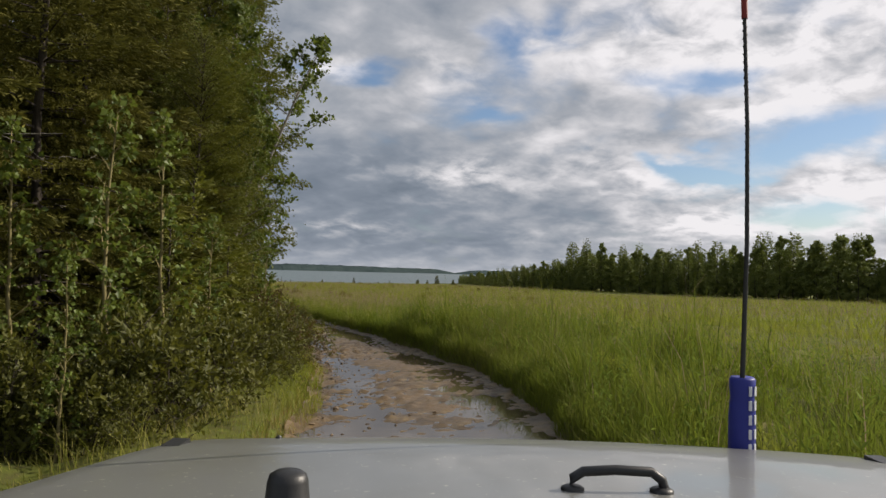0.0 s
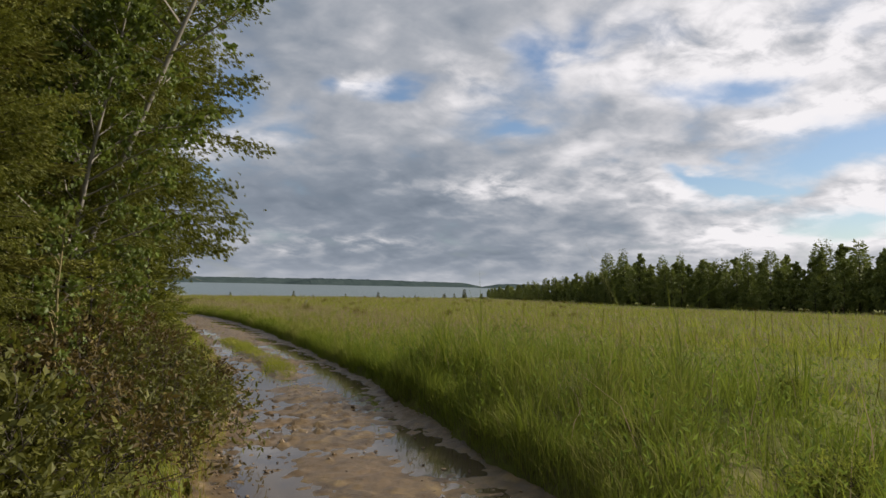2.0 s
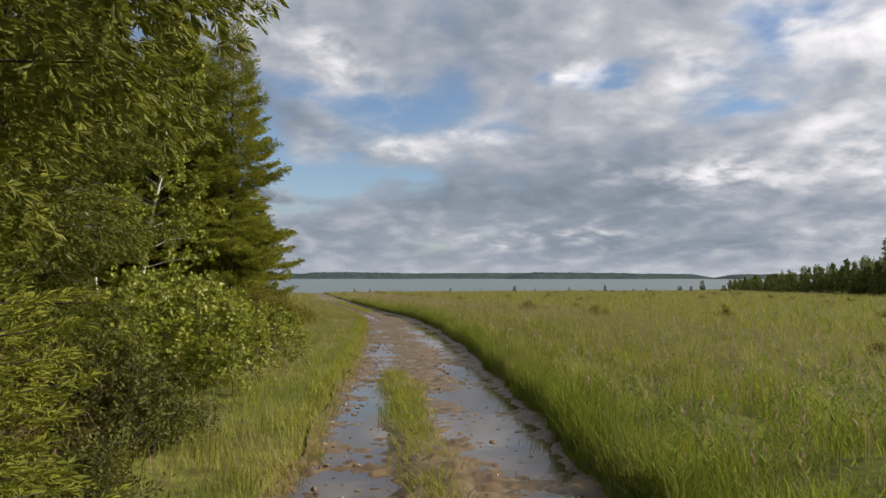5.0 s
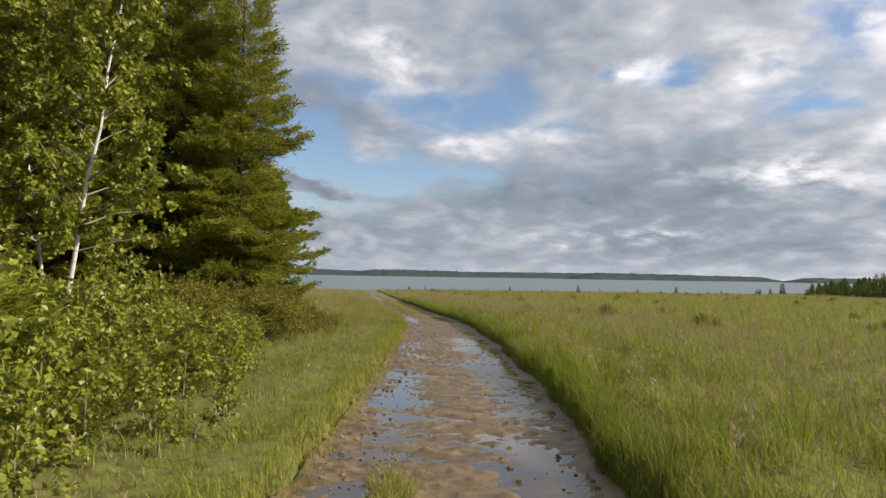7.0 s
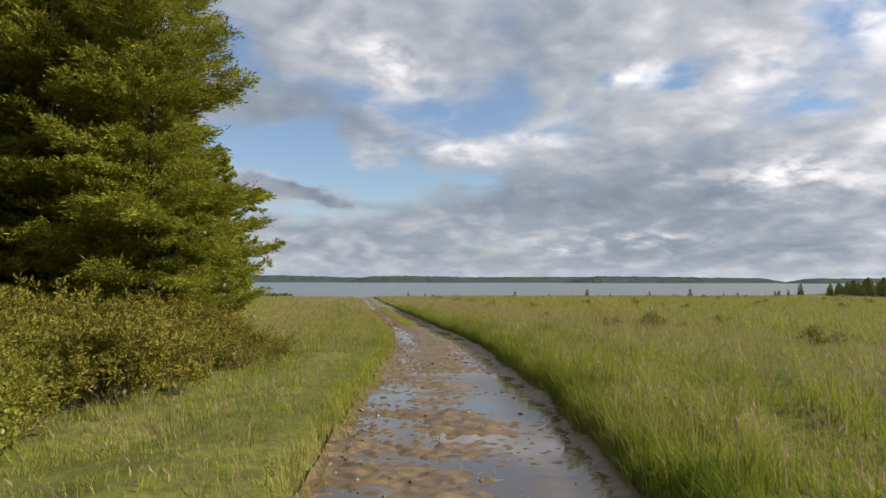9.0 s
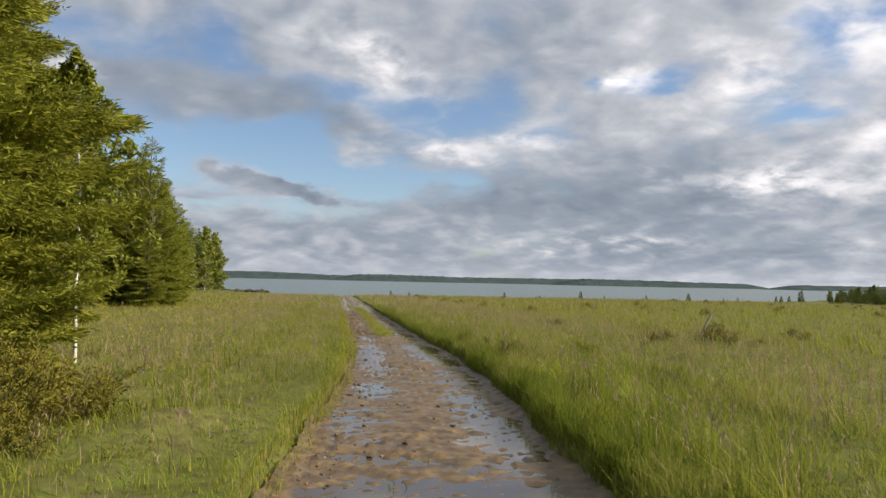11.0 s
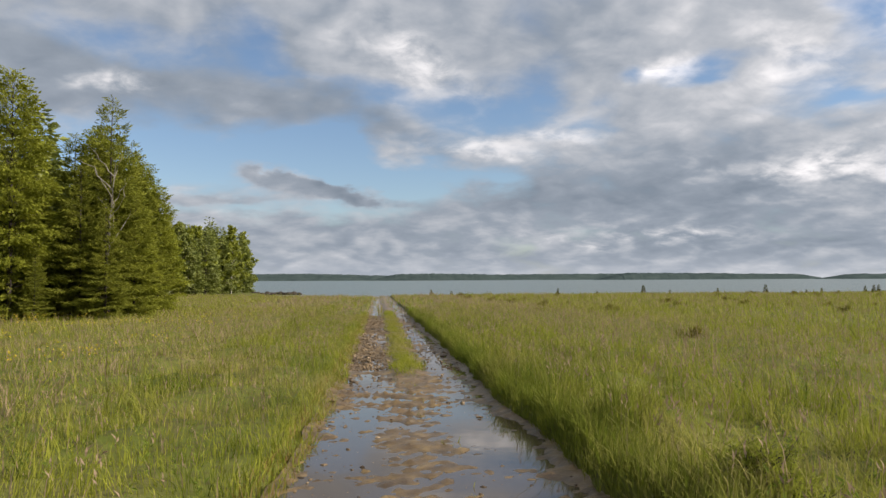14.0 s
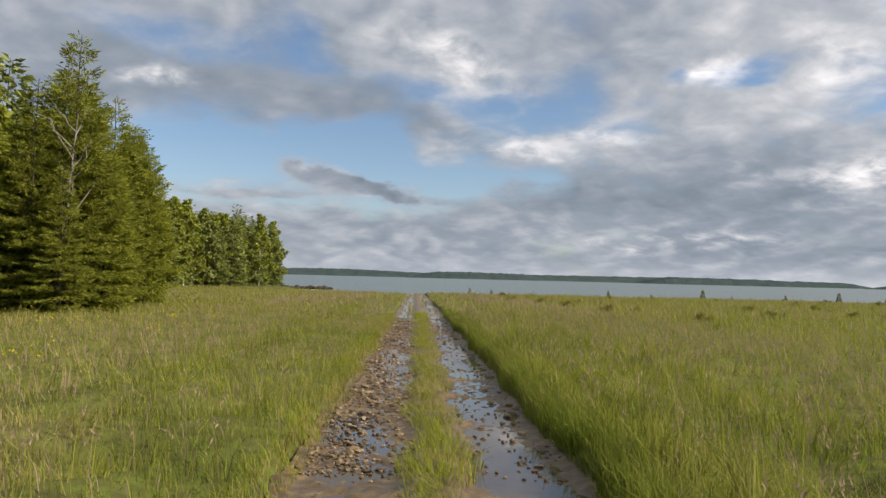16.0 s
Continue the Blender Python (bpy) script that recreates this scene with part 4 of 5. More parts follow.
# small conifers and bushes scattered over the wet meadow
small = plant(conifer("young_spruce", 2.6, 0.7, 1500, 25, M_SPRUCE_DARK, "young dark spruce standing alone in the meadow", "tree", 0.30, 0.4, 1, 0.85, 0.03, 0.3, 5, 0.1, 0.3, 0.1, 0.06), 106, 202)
for x, y, s in [(99, 196, 0.5), (92, 190, 0.45), (102, 186, 0.55), (70, 186, 0.6), (46, 183, 0.55), (30, 180, 0.4), (82, 188, 0.35), (60, 184, 0.35), (96, 176, 0.6), (88, 182, 0.5), (112, 190, 0.7), (76, 183, 0.3), (38, 184, 0.3), (12, 181, 0.4), (8.5, 180, 0.35), (52, 186, 0.3)]:
    again(small, x, y, r.uniform(0, 6), s)
tuft = plant(mound("juniper_bush", 0.7, 0.8, 700, 26, M_JUNIPER, "low brown bush in the open meadow", "shrub", 0.11, 9, 0.4, 2), 10.4, 66.2)
for i in range(80):
    y = r.uniform(30, 178) if i < 30 else r.uniform(100, 180)
    x = r.uniform(6, 24 + 0.42 * y) if i > 10 else np.interp(y, ey, ex) - r.uniform(2, 14)
    again(tuft, x, y, r.uniform(0, 6), r.uniform(0.35, 0.9))
for x, y, s in [(0.9, 24.2, 0.5), (11.6, 65.8, 0.5), (8.8, 66.6, 0.6)]:
    again(tuft, x, y, r.uniform(0, 6), s)
post = new("fence_post")
V, F = tubes_np([(np.array([[0, 0, -0.2], [0.28, 0.05, 0.35], [0.62, 0.1, 0.95]]), np.array([0.05, 0.047, 0.043]))], 8)
part_np("post", np.concatenate([V, [[0.625, 0.1, 0.96]]]), [F, np.array([[16 + k, 16 + (k + 1) % 8, 24] for k in range(8)])], M_GREYWOOD, post)
plant(tagged(post, "weathered grey wooden fence post leaning in the grass", "post"), 10.3, 67.4)
bar = new("boulder_bank")
for k in range(14):
    bm = bmesh.new()
    bmesh.ops.create_icosphere(bm, subdivisions=2, radius=0.5)
    for v in bm.verts:
        v.co += v.co * 0.35 * noise.noise(v.co * 2 + Vector((k * 3.1, 0, 0)))
    bmesh.ops.transform(bm, matrix=Matrix.Translation((-30 + k * 0.95, 221 + 1.2 * math.sin(k), LAKE_Z + 0.25)) @ Matrix.Diagonal((1.5, 1.0, 0.9 + 0.3 * math.sin(k * 2.3), 1)), verts=bm.verts)
    part("boulder", bm, M_BARK, bar)
tagged(bar, "dark bank of boulders and driftwood at the lake's edge", "rocks")


# ---- far shore ----
def ridge(name, x0, x1, y0, depth, height, seed, label):
    xs, ts = np.linspace(x0, x1, 420), np.linspace(0, 1, 7)
    XX, TT_ = np.meshgrid(xs, ts)
    taper = step(np.minimum(XX - x0, x1 - XX), 0, 130)
    h = height * taper * (0.85 + 0.16 * waves(XX, XX * 0 + seed, 1400.0, seed, 2) + 0.05 * waves(XX, TT_ * 30, 26.0, seed + 1, 3)) * np.sin(np.clip(TT_, 0, 1) * 3.14159) ** 0.35
    ob = new(name, mesh_np(name, np.stack([XX, y0 + TT_ * depth, LAKE_Z - 4 + np.maximum(h, 0) * 1.2], -1).reshape(-1, 3), [lattice(7, 420)], M_FAR))
    return tagged(ob, label, "far shore", kind="structure")


ridge("backdrop", -2600, 1500, 2300, 160, 21, 4, "low wooded far shore across the lake")
ridge("backdrop", -60, 420, 2050, 100, 19, 6, "low wooded island across the lake")
ridge("backdrop", 560, 1080, 1950, 140, 24, 9, "low wooded island across the lake")
ridge("backdrop", 1120, 3000, 1800, 160, 18, 14, "low wooded headland across the lake")


# ---- grass ----
def blades(name, X, Yy, hgt, wid, seed, mat, label, lean=0.4, top=0.75, plain=False):
    """Blades of grass; plain ones are single slivers, for the distance."""
    r = np.random.default_rng(seed + 5000)
    n = len(X)
    u = road_u(X, Yy)
    gz = np.where((u > L_EDGE - 0.1) & (u < R_EDGE + 0.1), np.maximum(ground_z(X, Yy), base_z(Yy) - 0.01), ground_z(X, Yy))
    base = np.stack([X, Yy, gz - 0.03], 1)
    a = r.uniform(0, 6.283, n)
    side = np.stack([np.cos(a), np.sin(a), 0 * a], 1) * wid[:, None] * 0.5
    b = r.uniform(0, 6.283, n)
    bend = np.stack([np.cos(b), np.sin(b), 0 * b], 1) * (hgt * lean * r.uniform(0.1, 1.5, n) ** 1.5)[:, None] + np.array([-0.05, 0.03, 0]) * hgt[:, None]
    # tufts lean together
    bend = bend + np.stack([waves(X, Yy, 1.6, 201, 2), waves(X, Yy, 1.6, 202, 2), 0 * X], 1) * (0.30 * hgt)[:, None]
    up = np.array([0, 0, 1.0]) * hgt[:, None]
    o = np.arange(n)[:, None]
    if plain:
        V, F = np.stack([base - side, base + side, base + bend + up * 0.95], 1), [o * 3 + np.array([[0, 1, 2]])]
    else:
        V = np.stack([base - side, base + side, base + bend * 0.3 + up * 0.55 + side * top, base + bend * 0.3 + up * 0.55 - side * top, base + bend + up * 0.95], 1)
        F = [o * 5 + np.array([[0, 1, 2, 3]]), o * 5 + np.array([[3, 2, 4]])]
    return tagged(new(name, mesh_np(name, V.reshape(-1, 3), F, mat)), label, "grass", kind="stuff")


def scatter(n, y0, y1, u0, u1, seed, power=1.0):
    r = np.random.default_rng(seed)
    y = r.uniform(y0, y1, n)
    u = u0 + (u1 - u0) * r.uniform(0, 1, n) ** power
    s = np.interp(y, _ry, _rs)
    x = road_x(y) + out_u(u, y) * np.sqrt(1 + s * s)
    keep = shore_y(x) - y > 7
    return x[keep], y[keep], u[keep], r


GL = "tall lush green meadow grass"
GS = "beige seeding grass stalks in the meadow"
# kind of blade, count, along from, to, across from, to, height, width, seed, material
for n, y0, y1, u0, u1, h0, w0, sd, mat, pw in [
        (160000, -3, 104, R_EDGE + 0.06, 5.0, 0.44, 0.010, 41, M_GRASS, 1.25), (125000, -3, 104, L_EDGE + 0.08, -4.6, 0.34, 0.010, 42, M_GRASS, 1.25),
        (150000, -3, 120, 3.6, 18, 0.42, 0.020, 43, M_GRASS, 1.35), (110000, 26, 120, -3.4, -18, 0.40, 0.018, 44, M_GRASS, 1.2),
        (100000, 0, 178, 12, 62, 0.5, 0.055, 45, M_GRASS, 1.2), (50000, 60, 180, -13, -42, 0.45, 0.05, 46, M_GRASS, 1.0), (40000, 100, 186, -15, 90, 0.5, 0.08, 47, M_GRASS, 1.0),
        (60000, -3, 104, R_EDGE + 0.12, R_EDGE + 1.3, 0.50, 0.015, 48, M_GRASS, 1.0), (20000, 22, 120, 2.2, 18, 0.48, 0.009, 49, M_SEED, 1.0), (12000, 26, 120, -2.4, -16, 0.42, 0.009, 50, M_SEED, 1.0),
        (8000, -3, 110, R_EDGE + 0.4, 9, 0.66, 0.007, 51, M_SEED, 1.0), (9000, 20, 110, L_EDGE - 0.1, -9, 0.55, 0.007, 52, M_SEED, 1.0),
        (70000, 20, 178, 5, 62, 0.52, 0.026, 53, M_SEED, 1.2), (45000, 50, 180, -5, -42, 0.48, 0.024, 54, M_SEED, 1.2), (40000, 110, 186, -12, 90, 0.48, 0.045, 55, M_SEED, 1.0)]:
    x, y, u, r = scatter(n, y0, y1, u0, u1, sd, pw)
    hh = h0 * np.maximum(0.25, 0.70 + 0.36 * waves(x, y, 3.0, 60, 3) + 0.42 * waves(x, y, 0.8, 61, 2)) * r.uniform(0.35, 1.25, len(x))
    hh = hh * (0.6 + 0.4 * step(np.abs(u), 1.1, 1.9)) * (0.9 + 0.3 * waves(x, y, 0.38, 64, 1))
    hh = hh * np.clip(0.88 + 0.55 * waves(x, y, 1.15, 67, 2), 0.55, 1.5)
    # tall rank clumps on the bank near the first bend, short turf in the clearing
    hh = hh * (1 + 0.75 * step(u, 1.3, 2.0) * step(7.0 - u, 0, 3.0) * step(23 - y, 0, 6) * np.clip(0.6 + 0.8 * waves(x, y, 3.4, 65, 2), 0, 1.4))
    hh = hh * (1 - 0.35 * (u < 0) * step(y, 27, 31) * step(60 - y, 0, 6))
    if mat is M_GRASS and abs(u0) < 3.7:
        # rank dark growth by the first bend and in patches; bank edge coloured as shade
        rank = 0.8 * (u > 0) * step(25 - y, 0, 5) * step(7.5 - u, 0, 2.5) + 0.75 * (u > 0) * step(R_EDGE + 0.75 - u, 0, 0.5) + 0.7 * (waves(x, y, 5.0, 66, 2) > 0.25) * step(5.5 - np.abs(u), 0, 2.5)
        lush = r.uniform(0, 1, len(x)) < rank
        wl = (0.8 if w0 < 0.016 else 1.0) * w0 * r.uniform(0.7, 1.3, len(x))
        blades("grass", x[lush], y[lush], np.maximum(hh, 0.06)[lush], wl[lush], sd + 300, M_LUSH_SHADE, "rank dark green grass on the bank of the track, partly coloured as shade", 0.45)
        x, y, hh = x[~lush], y[~lush], hh[~lush]
    blades("grass" if mat is M_GRASS else "seed_grass", x, y, np.maximum(hh, 0.06), (0.8 if w0 < 0.016 else 1.0) * w0 * r.uniform(0.7, 1.3, len(x)), sd, mat, GL if mat is M_GRASS else GS, 0.55 if mat is M_GRASS else 0.3, 0.75 if mat is M_GRASS else 1.2, n >= 40000 and abs(u0) > 3)
# fringes hanging over the ruts; the right one dark, as the bank's shade
for n, u0, u1, sd, h0 in [(40000, R_EDGE + 0.08, R_EDGE + 0.50, 56, 0.36), (9000, L_EDGE + 0.05, L_EDGE - 0.25, 57, 0.15), (16000, L_EDGE + 0.02, L_EDGE - 0.4, 156, 0.20)]:
    x, y, u, r = scatter(n, -3, 108, u0, u1, sd)
    blades("grass", x, y, h0 * r.uniform(0.4, 1.15, len(x)), 0.009 * np.ones(len(x)), sd, M_DRY if sd == 57 else M_LUSH_SHADE if sd == 56 else M_GRASS, "grass fringe hanging over the edge of the track", 0.5)
# grass on the crown between the ruts
r = np.random.default_rng(58)
y = r.uniform(18, 112, 52000)
u = strip_u(y) + np.clip(r.normal(0, 0.13, len(y)), -0.27, 0.27) * (1 + 0.3 * np.sin(y * 2.3))
x = road_x(y) + out_u(u, y) * np.sqrt(1 + np.interp(y, _ry, _rs) ** 2)
keep = r.uniform(0, 1, len(x)) < strip(y) * (0.75 + 0.5 * waves(x, y, 2.0, 63, 2)) + 0.08 * (waves(x, y, 1.4, 62, 2) > 0.5)
x, y = x[keep], y[keep]
blades("grass", x, y, 0.19 * r.uniform(0.5, 1.3, len(x)) * (0.35 + 0.65 * strip(y)) + 0.03, 0.010 * np.ones(len(x)), 59, M_GRASS, "short grass strip growing between the wheel ruts", 0.6)


# leafy weeds along the bank
def weeds(n, y0, y1, u0, u1, seed, label, tall=1.0):
    x, y, u, r = scatter(n, y0, y1, u0, u1, seed)
    CC, DD = [], []
    hs = tall * r.uniform(0.35, 0.75, len(x))
    for k in range(12):
        f = 0.25 + 0.75 * (k + r.uniform(0, 1, len(x))) / 12
        a = k * 2.4 + r.uniform(0, 1, len(x))
        CC.append(np.stack([x + r.normal(0, 0.02, len(x)), y + r.normal(0, 0.02, len(x)), ground_z(x, y) + hs * f], 1))
        DD.append(np.stack([np.cos(a), np.sin(a), 0.9 + 0 * a], 1))
    C, D = np.concatenate(CC), np.concatenate(DD)
    S = (0.4 + 0.6 * tall) * r.uniform(0.04, 0.09, len(C))
    V, F = leaves_np(C, D, S, S * 0.3, r, 0.5)
    tagged(new("weeds", mesh_np("weeds", V, [F], M_WEED)), label, "weeds", kind="stuff")


weeds(1100, -2, 26, R_EDGE + 0.1, 6.5, 71, "leafy green weeds among the grass of the bank")
weeds(1500, 24, 104, R_EDGE + 0.3, 9.0, 73, "leafy green weeds among the grass of the bank", 0.7)
weeds(1500, 24, 104, L_EDGE - 0.3, -9.0, 72, "leafy green weeds among the grass of the verge", 0.5)
# dark seed stalks standing above the grass
x, y, u, r = scatter(70, 4, 22, 3.0, 8.0, 74)
V, F = tubes_np([(np.array([[a, b, g - 0.05], [a + q, b, g + k * 0.6], [a + 1.6 * q, b + q, g + k]]), np.array([0.003, 0.003, 0.006])) for a, b, g, k, q in zip(x, y, ground_z(x, y), r.uniform(0.7, 1.1, len(x)), r.normal(0, 0.06, len(x)))], 3)
tagged(new("dock_stalks", mesh_np("dock_stalks", V, [F], M_JUNIPER)), "dark seed stalks standing above the bank grass", "weeds", kind="stuff")

# pale flowering heads above the grass
for u0, u1, sd in [(R_EDGE + 0.3, 10.0, 171), (L_EDGE - 0.5, -10.0, 172)]:
    x, y, u, r = scatter(5500 if u0 > 0 else 3000, 22 if u0 > 0 else 28, 106, u0, u1, sd, 1.3)
    hs = r.uniform(0.34, 0.62, len(x)) * (0.7 if u0 < 0 else 1.0)
    P = np.stack([x, y, ground_z(x, y) + hs], 1)
    C = np.concatenate([P + [0, 0, 0.035 * k] for k in range(3)]) + r.normal(0, 0.008, (3 * len(x), 3))
    S = r.uniform(0.045, 0.085, len(C))
    V, F = leaves_np(C, r.normal(0, 0.35, C.shape) + [0, 0, 1.0], S, S * 0.22, r, 0.3)
    stalk = np.stack([P * [1, 1, 0] + np.array([0, 0, 1]) * ground_z(x, y)[:, None] - [0.002, 0, 0], P * [1, 1, 0] + np.array([0, 0, 1]) * ground_z(x, y)[:, None] + [0.002, 0, 0], P + [0, 0, 0.03]], 1).reshape(-1, 3)
    tagged(new("seed_grass", mesh_np("seed_grass", np.concatenate([V, stalk]), [F, len(V) + np.arange(len(stalk)).reshape(-1, 3)], M_SEED)), GS, "grass", kind="stuff")

# low willow scrub along the bank
scrub = plant(mound("willow_scrub", 0.52, 0.5, 1100, 27, M_SCRUB, "low leafy green willow scrub in the bank grass", "shrub", 0.055, 16, 0.34, 3, 0.34, 0.8), 2.2, 60.2)
r = np.random.default_rng(28)
for u, y in [(1.9, 3.0), (2.6, 4.6), (3.6, 6.0), (2.3, 7.4), (4.4, 8.6), (3.1, 10.0), (2.1, 11.8), (4.9, 12.4), (3.4, 13.6), (2.4, 15.0), (4.2, 16.2), (3.0, 17.4), (2.2, 19.0), (5.8, 14.8), (5.4, 9.8), (2.7, 1.2), (3.9, 2.4), (2.6, 59.2), (3.0, 61.4), (3.9, 60.4), (2.1, 62.6), (3.4, 38.4)]:
    again(scrub, float(road_x(y)) + float(out_u(u, y)) * math.sqrt(1 + float(np.interp(y, _ry, _rs)) ** 2), y, r.uniform(0, 6), r.uniform(0.45, 0.8))
# a thin leafless bush by the leaning post
twiggy = new("leafless_bush")
stems = []
for k in range(16):
    a = r.uniform(0, 6.283)
    P, R = limb((0.05 * math.cos(a), 0.05 * math.sin(a), -0.05), (0.45 * math.cos(a), 0.45 * math.sin(a), 1.0), r.uniform(0.7, 1.25), 0.012, r, 0.0, 5, 0.05)
    stems.append((P, R))
    stems.append(limb(P[2], P[3] - P[2] + r.normal(0, 0.10, 3), 0.4, 0.006, r, 0.0, 4, 0.05))
V, F = tubes_np(stems, 4)
tagged(part_np("branchwork", V, [F], M_JUNIPER, twiggy), kind="stuff")
plant(tagged(twiggy, "thin brown leafless bush standing in the meadow grass", "shrub"), 7.9, 66.0)

# yellow flowers in the open grass
x, y, u, r = scatter(1300, 62, 96, -6.5, -20, 81)
keep = waves(x, y, 9.0, 82, 2) > 0.05
x, y = x[keep], y[keep]
C = np.repeat(np.stack([x, y, ground_z(x, y) + r.uniform(0.3, 0.5, len(x))], 1), 3, 0) + r.normal(0, 0.05, (3 * len(x), 3))
S = np.full(len(C), 0.045)
V, F = leaves_np(C, r.normal(0, 1, C.shape) + [0, 0, 0.5], S, S, r, 0.5)
tagged(new("wildflowers", mesh_np("wildflowers", V, [F], M_FLOWER)), "small yellow wildflowers in the meadow", "flowers", kind="stuff")


# ---- stones on the track ----
def stone_mesh(seed):
    bm = bmesh.new()
    bmesh.ops.create_icosphere(bm, subdivisions=1, radius=0.5)
    for v in bm.verts:
        v.co += v.co.normalized() * 0.55 * noise.noise(v.co * 3.1 + Vector((seed * 5.3, seed, 0)))
        v.co.z *= 0.45
    me = bpy.data.meshes.new("stone")
    bm.to_mesh(me)
    bm.free()
    me.materials.append(M_STONE)
    return me


STONES = [stone_mesh(k) for k in range(8)]
r = np.random.default_rng(91)
v = np.concatenate([r.uniform(6, 75, 90), r.uniform(75, 84, 210)])
left = r.random(300) < 0.6
u = np.where(left, L_EDGE + 0.05 + abs(r.normal(0, 0.35, 300)), r.uniform(-0.5, R_EDGE, 300))
u = np.where((v > 74) & (abs(u - 0.14) < 0.3), u - 0.5, u)
u = np.clip(u, L_EDGE, R_EDGE)
sl = np.interp(v, _ry, _rs)
o = out_u(u, v)
X, Y = road_x(v) + o / np.sqrt(1 + sl * sl), v - o * sl / np.sqrt(1 + sl * sl)
Z = np.maximum(bed_z(u, v, X, Y), base_z(Y) - 0.02)
for k in range(300):
    ob = new("stone", STONES[k % 8])
    s = min(0.08 if v[k] > 74 else 0.06, (0.022 if v[k] > 74 else 0.017) * math.exp(abs(r.normal(0, 0.6))))
    ob.parent = road
    ob.matrix_basis = Matrix.Translation((X[k], Y[k], Z[k] + 0.1 * s)) @ Matrix.Rotation(r.uniform(0, 6.28), 4, "Z") @ Matrix.Diagonal((s * r.uniform(1, 1.6), s, s * r.uniform(0.8, 1.2), 1))
# the many small ones
n = 7000
v = np.concatenate([r.uniform(-2, 75, 2000), r.uniform(74, 106, 5000)])
u = np.where(r.random(n) < 0.62, L_EDGE + 0.02 + abs(r.normal(0, 0.36, n)), r.uniform(L_EDGE, R_EDGE, n))
u = np.clip(np.where((v > 74) & (abs(u - 0.14) < 0.3), u - 0.5, u), L_EDGE - 0.05, R_EDGE)
sl = np.interp(v, _ry, _rs)
o = out_u(u, v)
X, Y = road_x(v) + o / np.sqrt(1 + sl * sl), v - o * sl / np.sqrt(1 + sl * sl)
Z = bed_z(u, v, X, Y)
bm = bmesh.new()
bmesh.ops.create_icosphere(bm, subdivisions=1, radius=1.0)
oc = np.array([w.co[:] for w in bm.verts])
of = np.array([[w.index for w in f.verts] for f in bm.faces])
bm.free()
S = np.where(v < 74, 0.009, 0.012) * np.exp(np.minimum(abs(r.normal(0, 0.6, n)), 1.5))
turn = r.uniform(0, 6.283, n)
V = oc[None] * r.uniform(0.6, 1.3, (n, len(oc), 1)) * np.stack([S * r.uniform(1, 1.7, n), S, S * r.uniform(0.45, 0.8, n)], 1)[:, None]
V = np.stack([V[..., 0] * np.cos(turn)[:, None] - V[..., 1] * np.sin(turn)[:, None], V[..., 0] * np.sin(turn)[:, None] + V[..., 1] * np.cos(turn)[:, None], V[..., 2]], -1)
V = V + np.stack([X, Y, np.maximum(Z, base_z(Y) - 0.012) + S * 0.25], 1)[:, None]
gravel = new("gravel", mesh_np("gravel", V.reshape(-1, 3), [(of[None] + np.arange(n)[:, None, None] * len(oc)).reshape(-1, 3)], M_GRAVEL))
tagged(gravel, "tan pebbles and clods strewn over the wet track", "gravel", kind="stuff")


# ---- the vehicle that carries the camera, at the place where the drive begins ----
def paint_col(n, p):
    speck = n.smooth(n.noise(p, 70.0, 3.0), 0.66, 0.74)
    film = n.noise(p, 4.0, 5.0, 0.65)
    c = n.mix(n.math("MULTIPLY", n.smooth(film, 0.35, 0.75), 0.5), (0.20, 0.205, 0.20), (0.155, 0.15, 0.125))
    return n.mix(n.math("MULTIPLY", speck, 0.7), c, (0.55, 0.52, 0.44)), None


M_PAINT = material("dusty_white_paint", paint_col, 0.3, 0.5)
M_PAINT.node_tree.nodes["Principled BSDF"].inputs["Coat Weight"].default_value = 0.4
M_BLACK = material("black_plastic", lambda n, p: (n.mix(n.noise(p, 60.0, 3.0), (0.012, 0.012, 0.013), (0.03, 0.03, 0.03)), n.noise(p, 300.0, 2.0)), 0.45, 0.5, bump=(0.15, 0.002))
M_TYRE = material("tyre_rubber", lambda n, p: (n.mix(n.noise(p, 12.0, 4.0), (0.02, 0.02, 0.02), (0.09, 0.075, 0.05)), None), 0.85, 0.3)
M_BLUE = material("blue_foam_sleeve", lambda n, p: (n.mix(n.noise(p, 25.0, 3.0), (0.02, 0.028, 0.20), (0.03, 0.04, 0.28)), n.noise(p, 150.0, 2.0)), 0.5, 0.4, bump=(0.1, 0.002))
M_PRINT = material("white_print", lambda n, p: (n.mix(n.noise(p, 90.0, 3.0), (0.75, 0.76, 0.78), (0.6, 0.62, 0.66)), None), 0.6, 0.3)
M_RED = material("red_cap", lambda n, p: (n.mix(n.noise(p, 40.0, 2.0), (0.30, 0.03, 0.025), (0.22, 0.03, 0.03)), None), 0.5, 0.4)

car = new("off_road_vehicle")
car.matrix_basis = pose(-13.355, 0.0, 1.696, -0.19, 0, -30.99) @ pose(0, 0, -1.70, 0, 0, 0)
tagged(car, "dusty white off-road vehicle front with a flat bonnet and whip aerial", "vehicle")
MID = 0.21


def top_z(w, yy):
    """Bonnet height by fraction across (-1 to 1) and distance ahead."""
    return 1.364 - 0.055 * (yy - 0.9) - 0.02 * np.maximum(yy - 1.55, 0) ** 2 * 10 - 0.30 * np.maximum(yy - 1.93, 0) ** 1.2 - 0.028 * w ** 2 - 0.05 * np.maximum(np.abs(w) - 0.86, 0) / 0.14


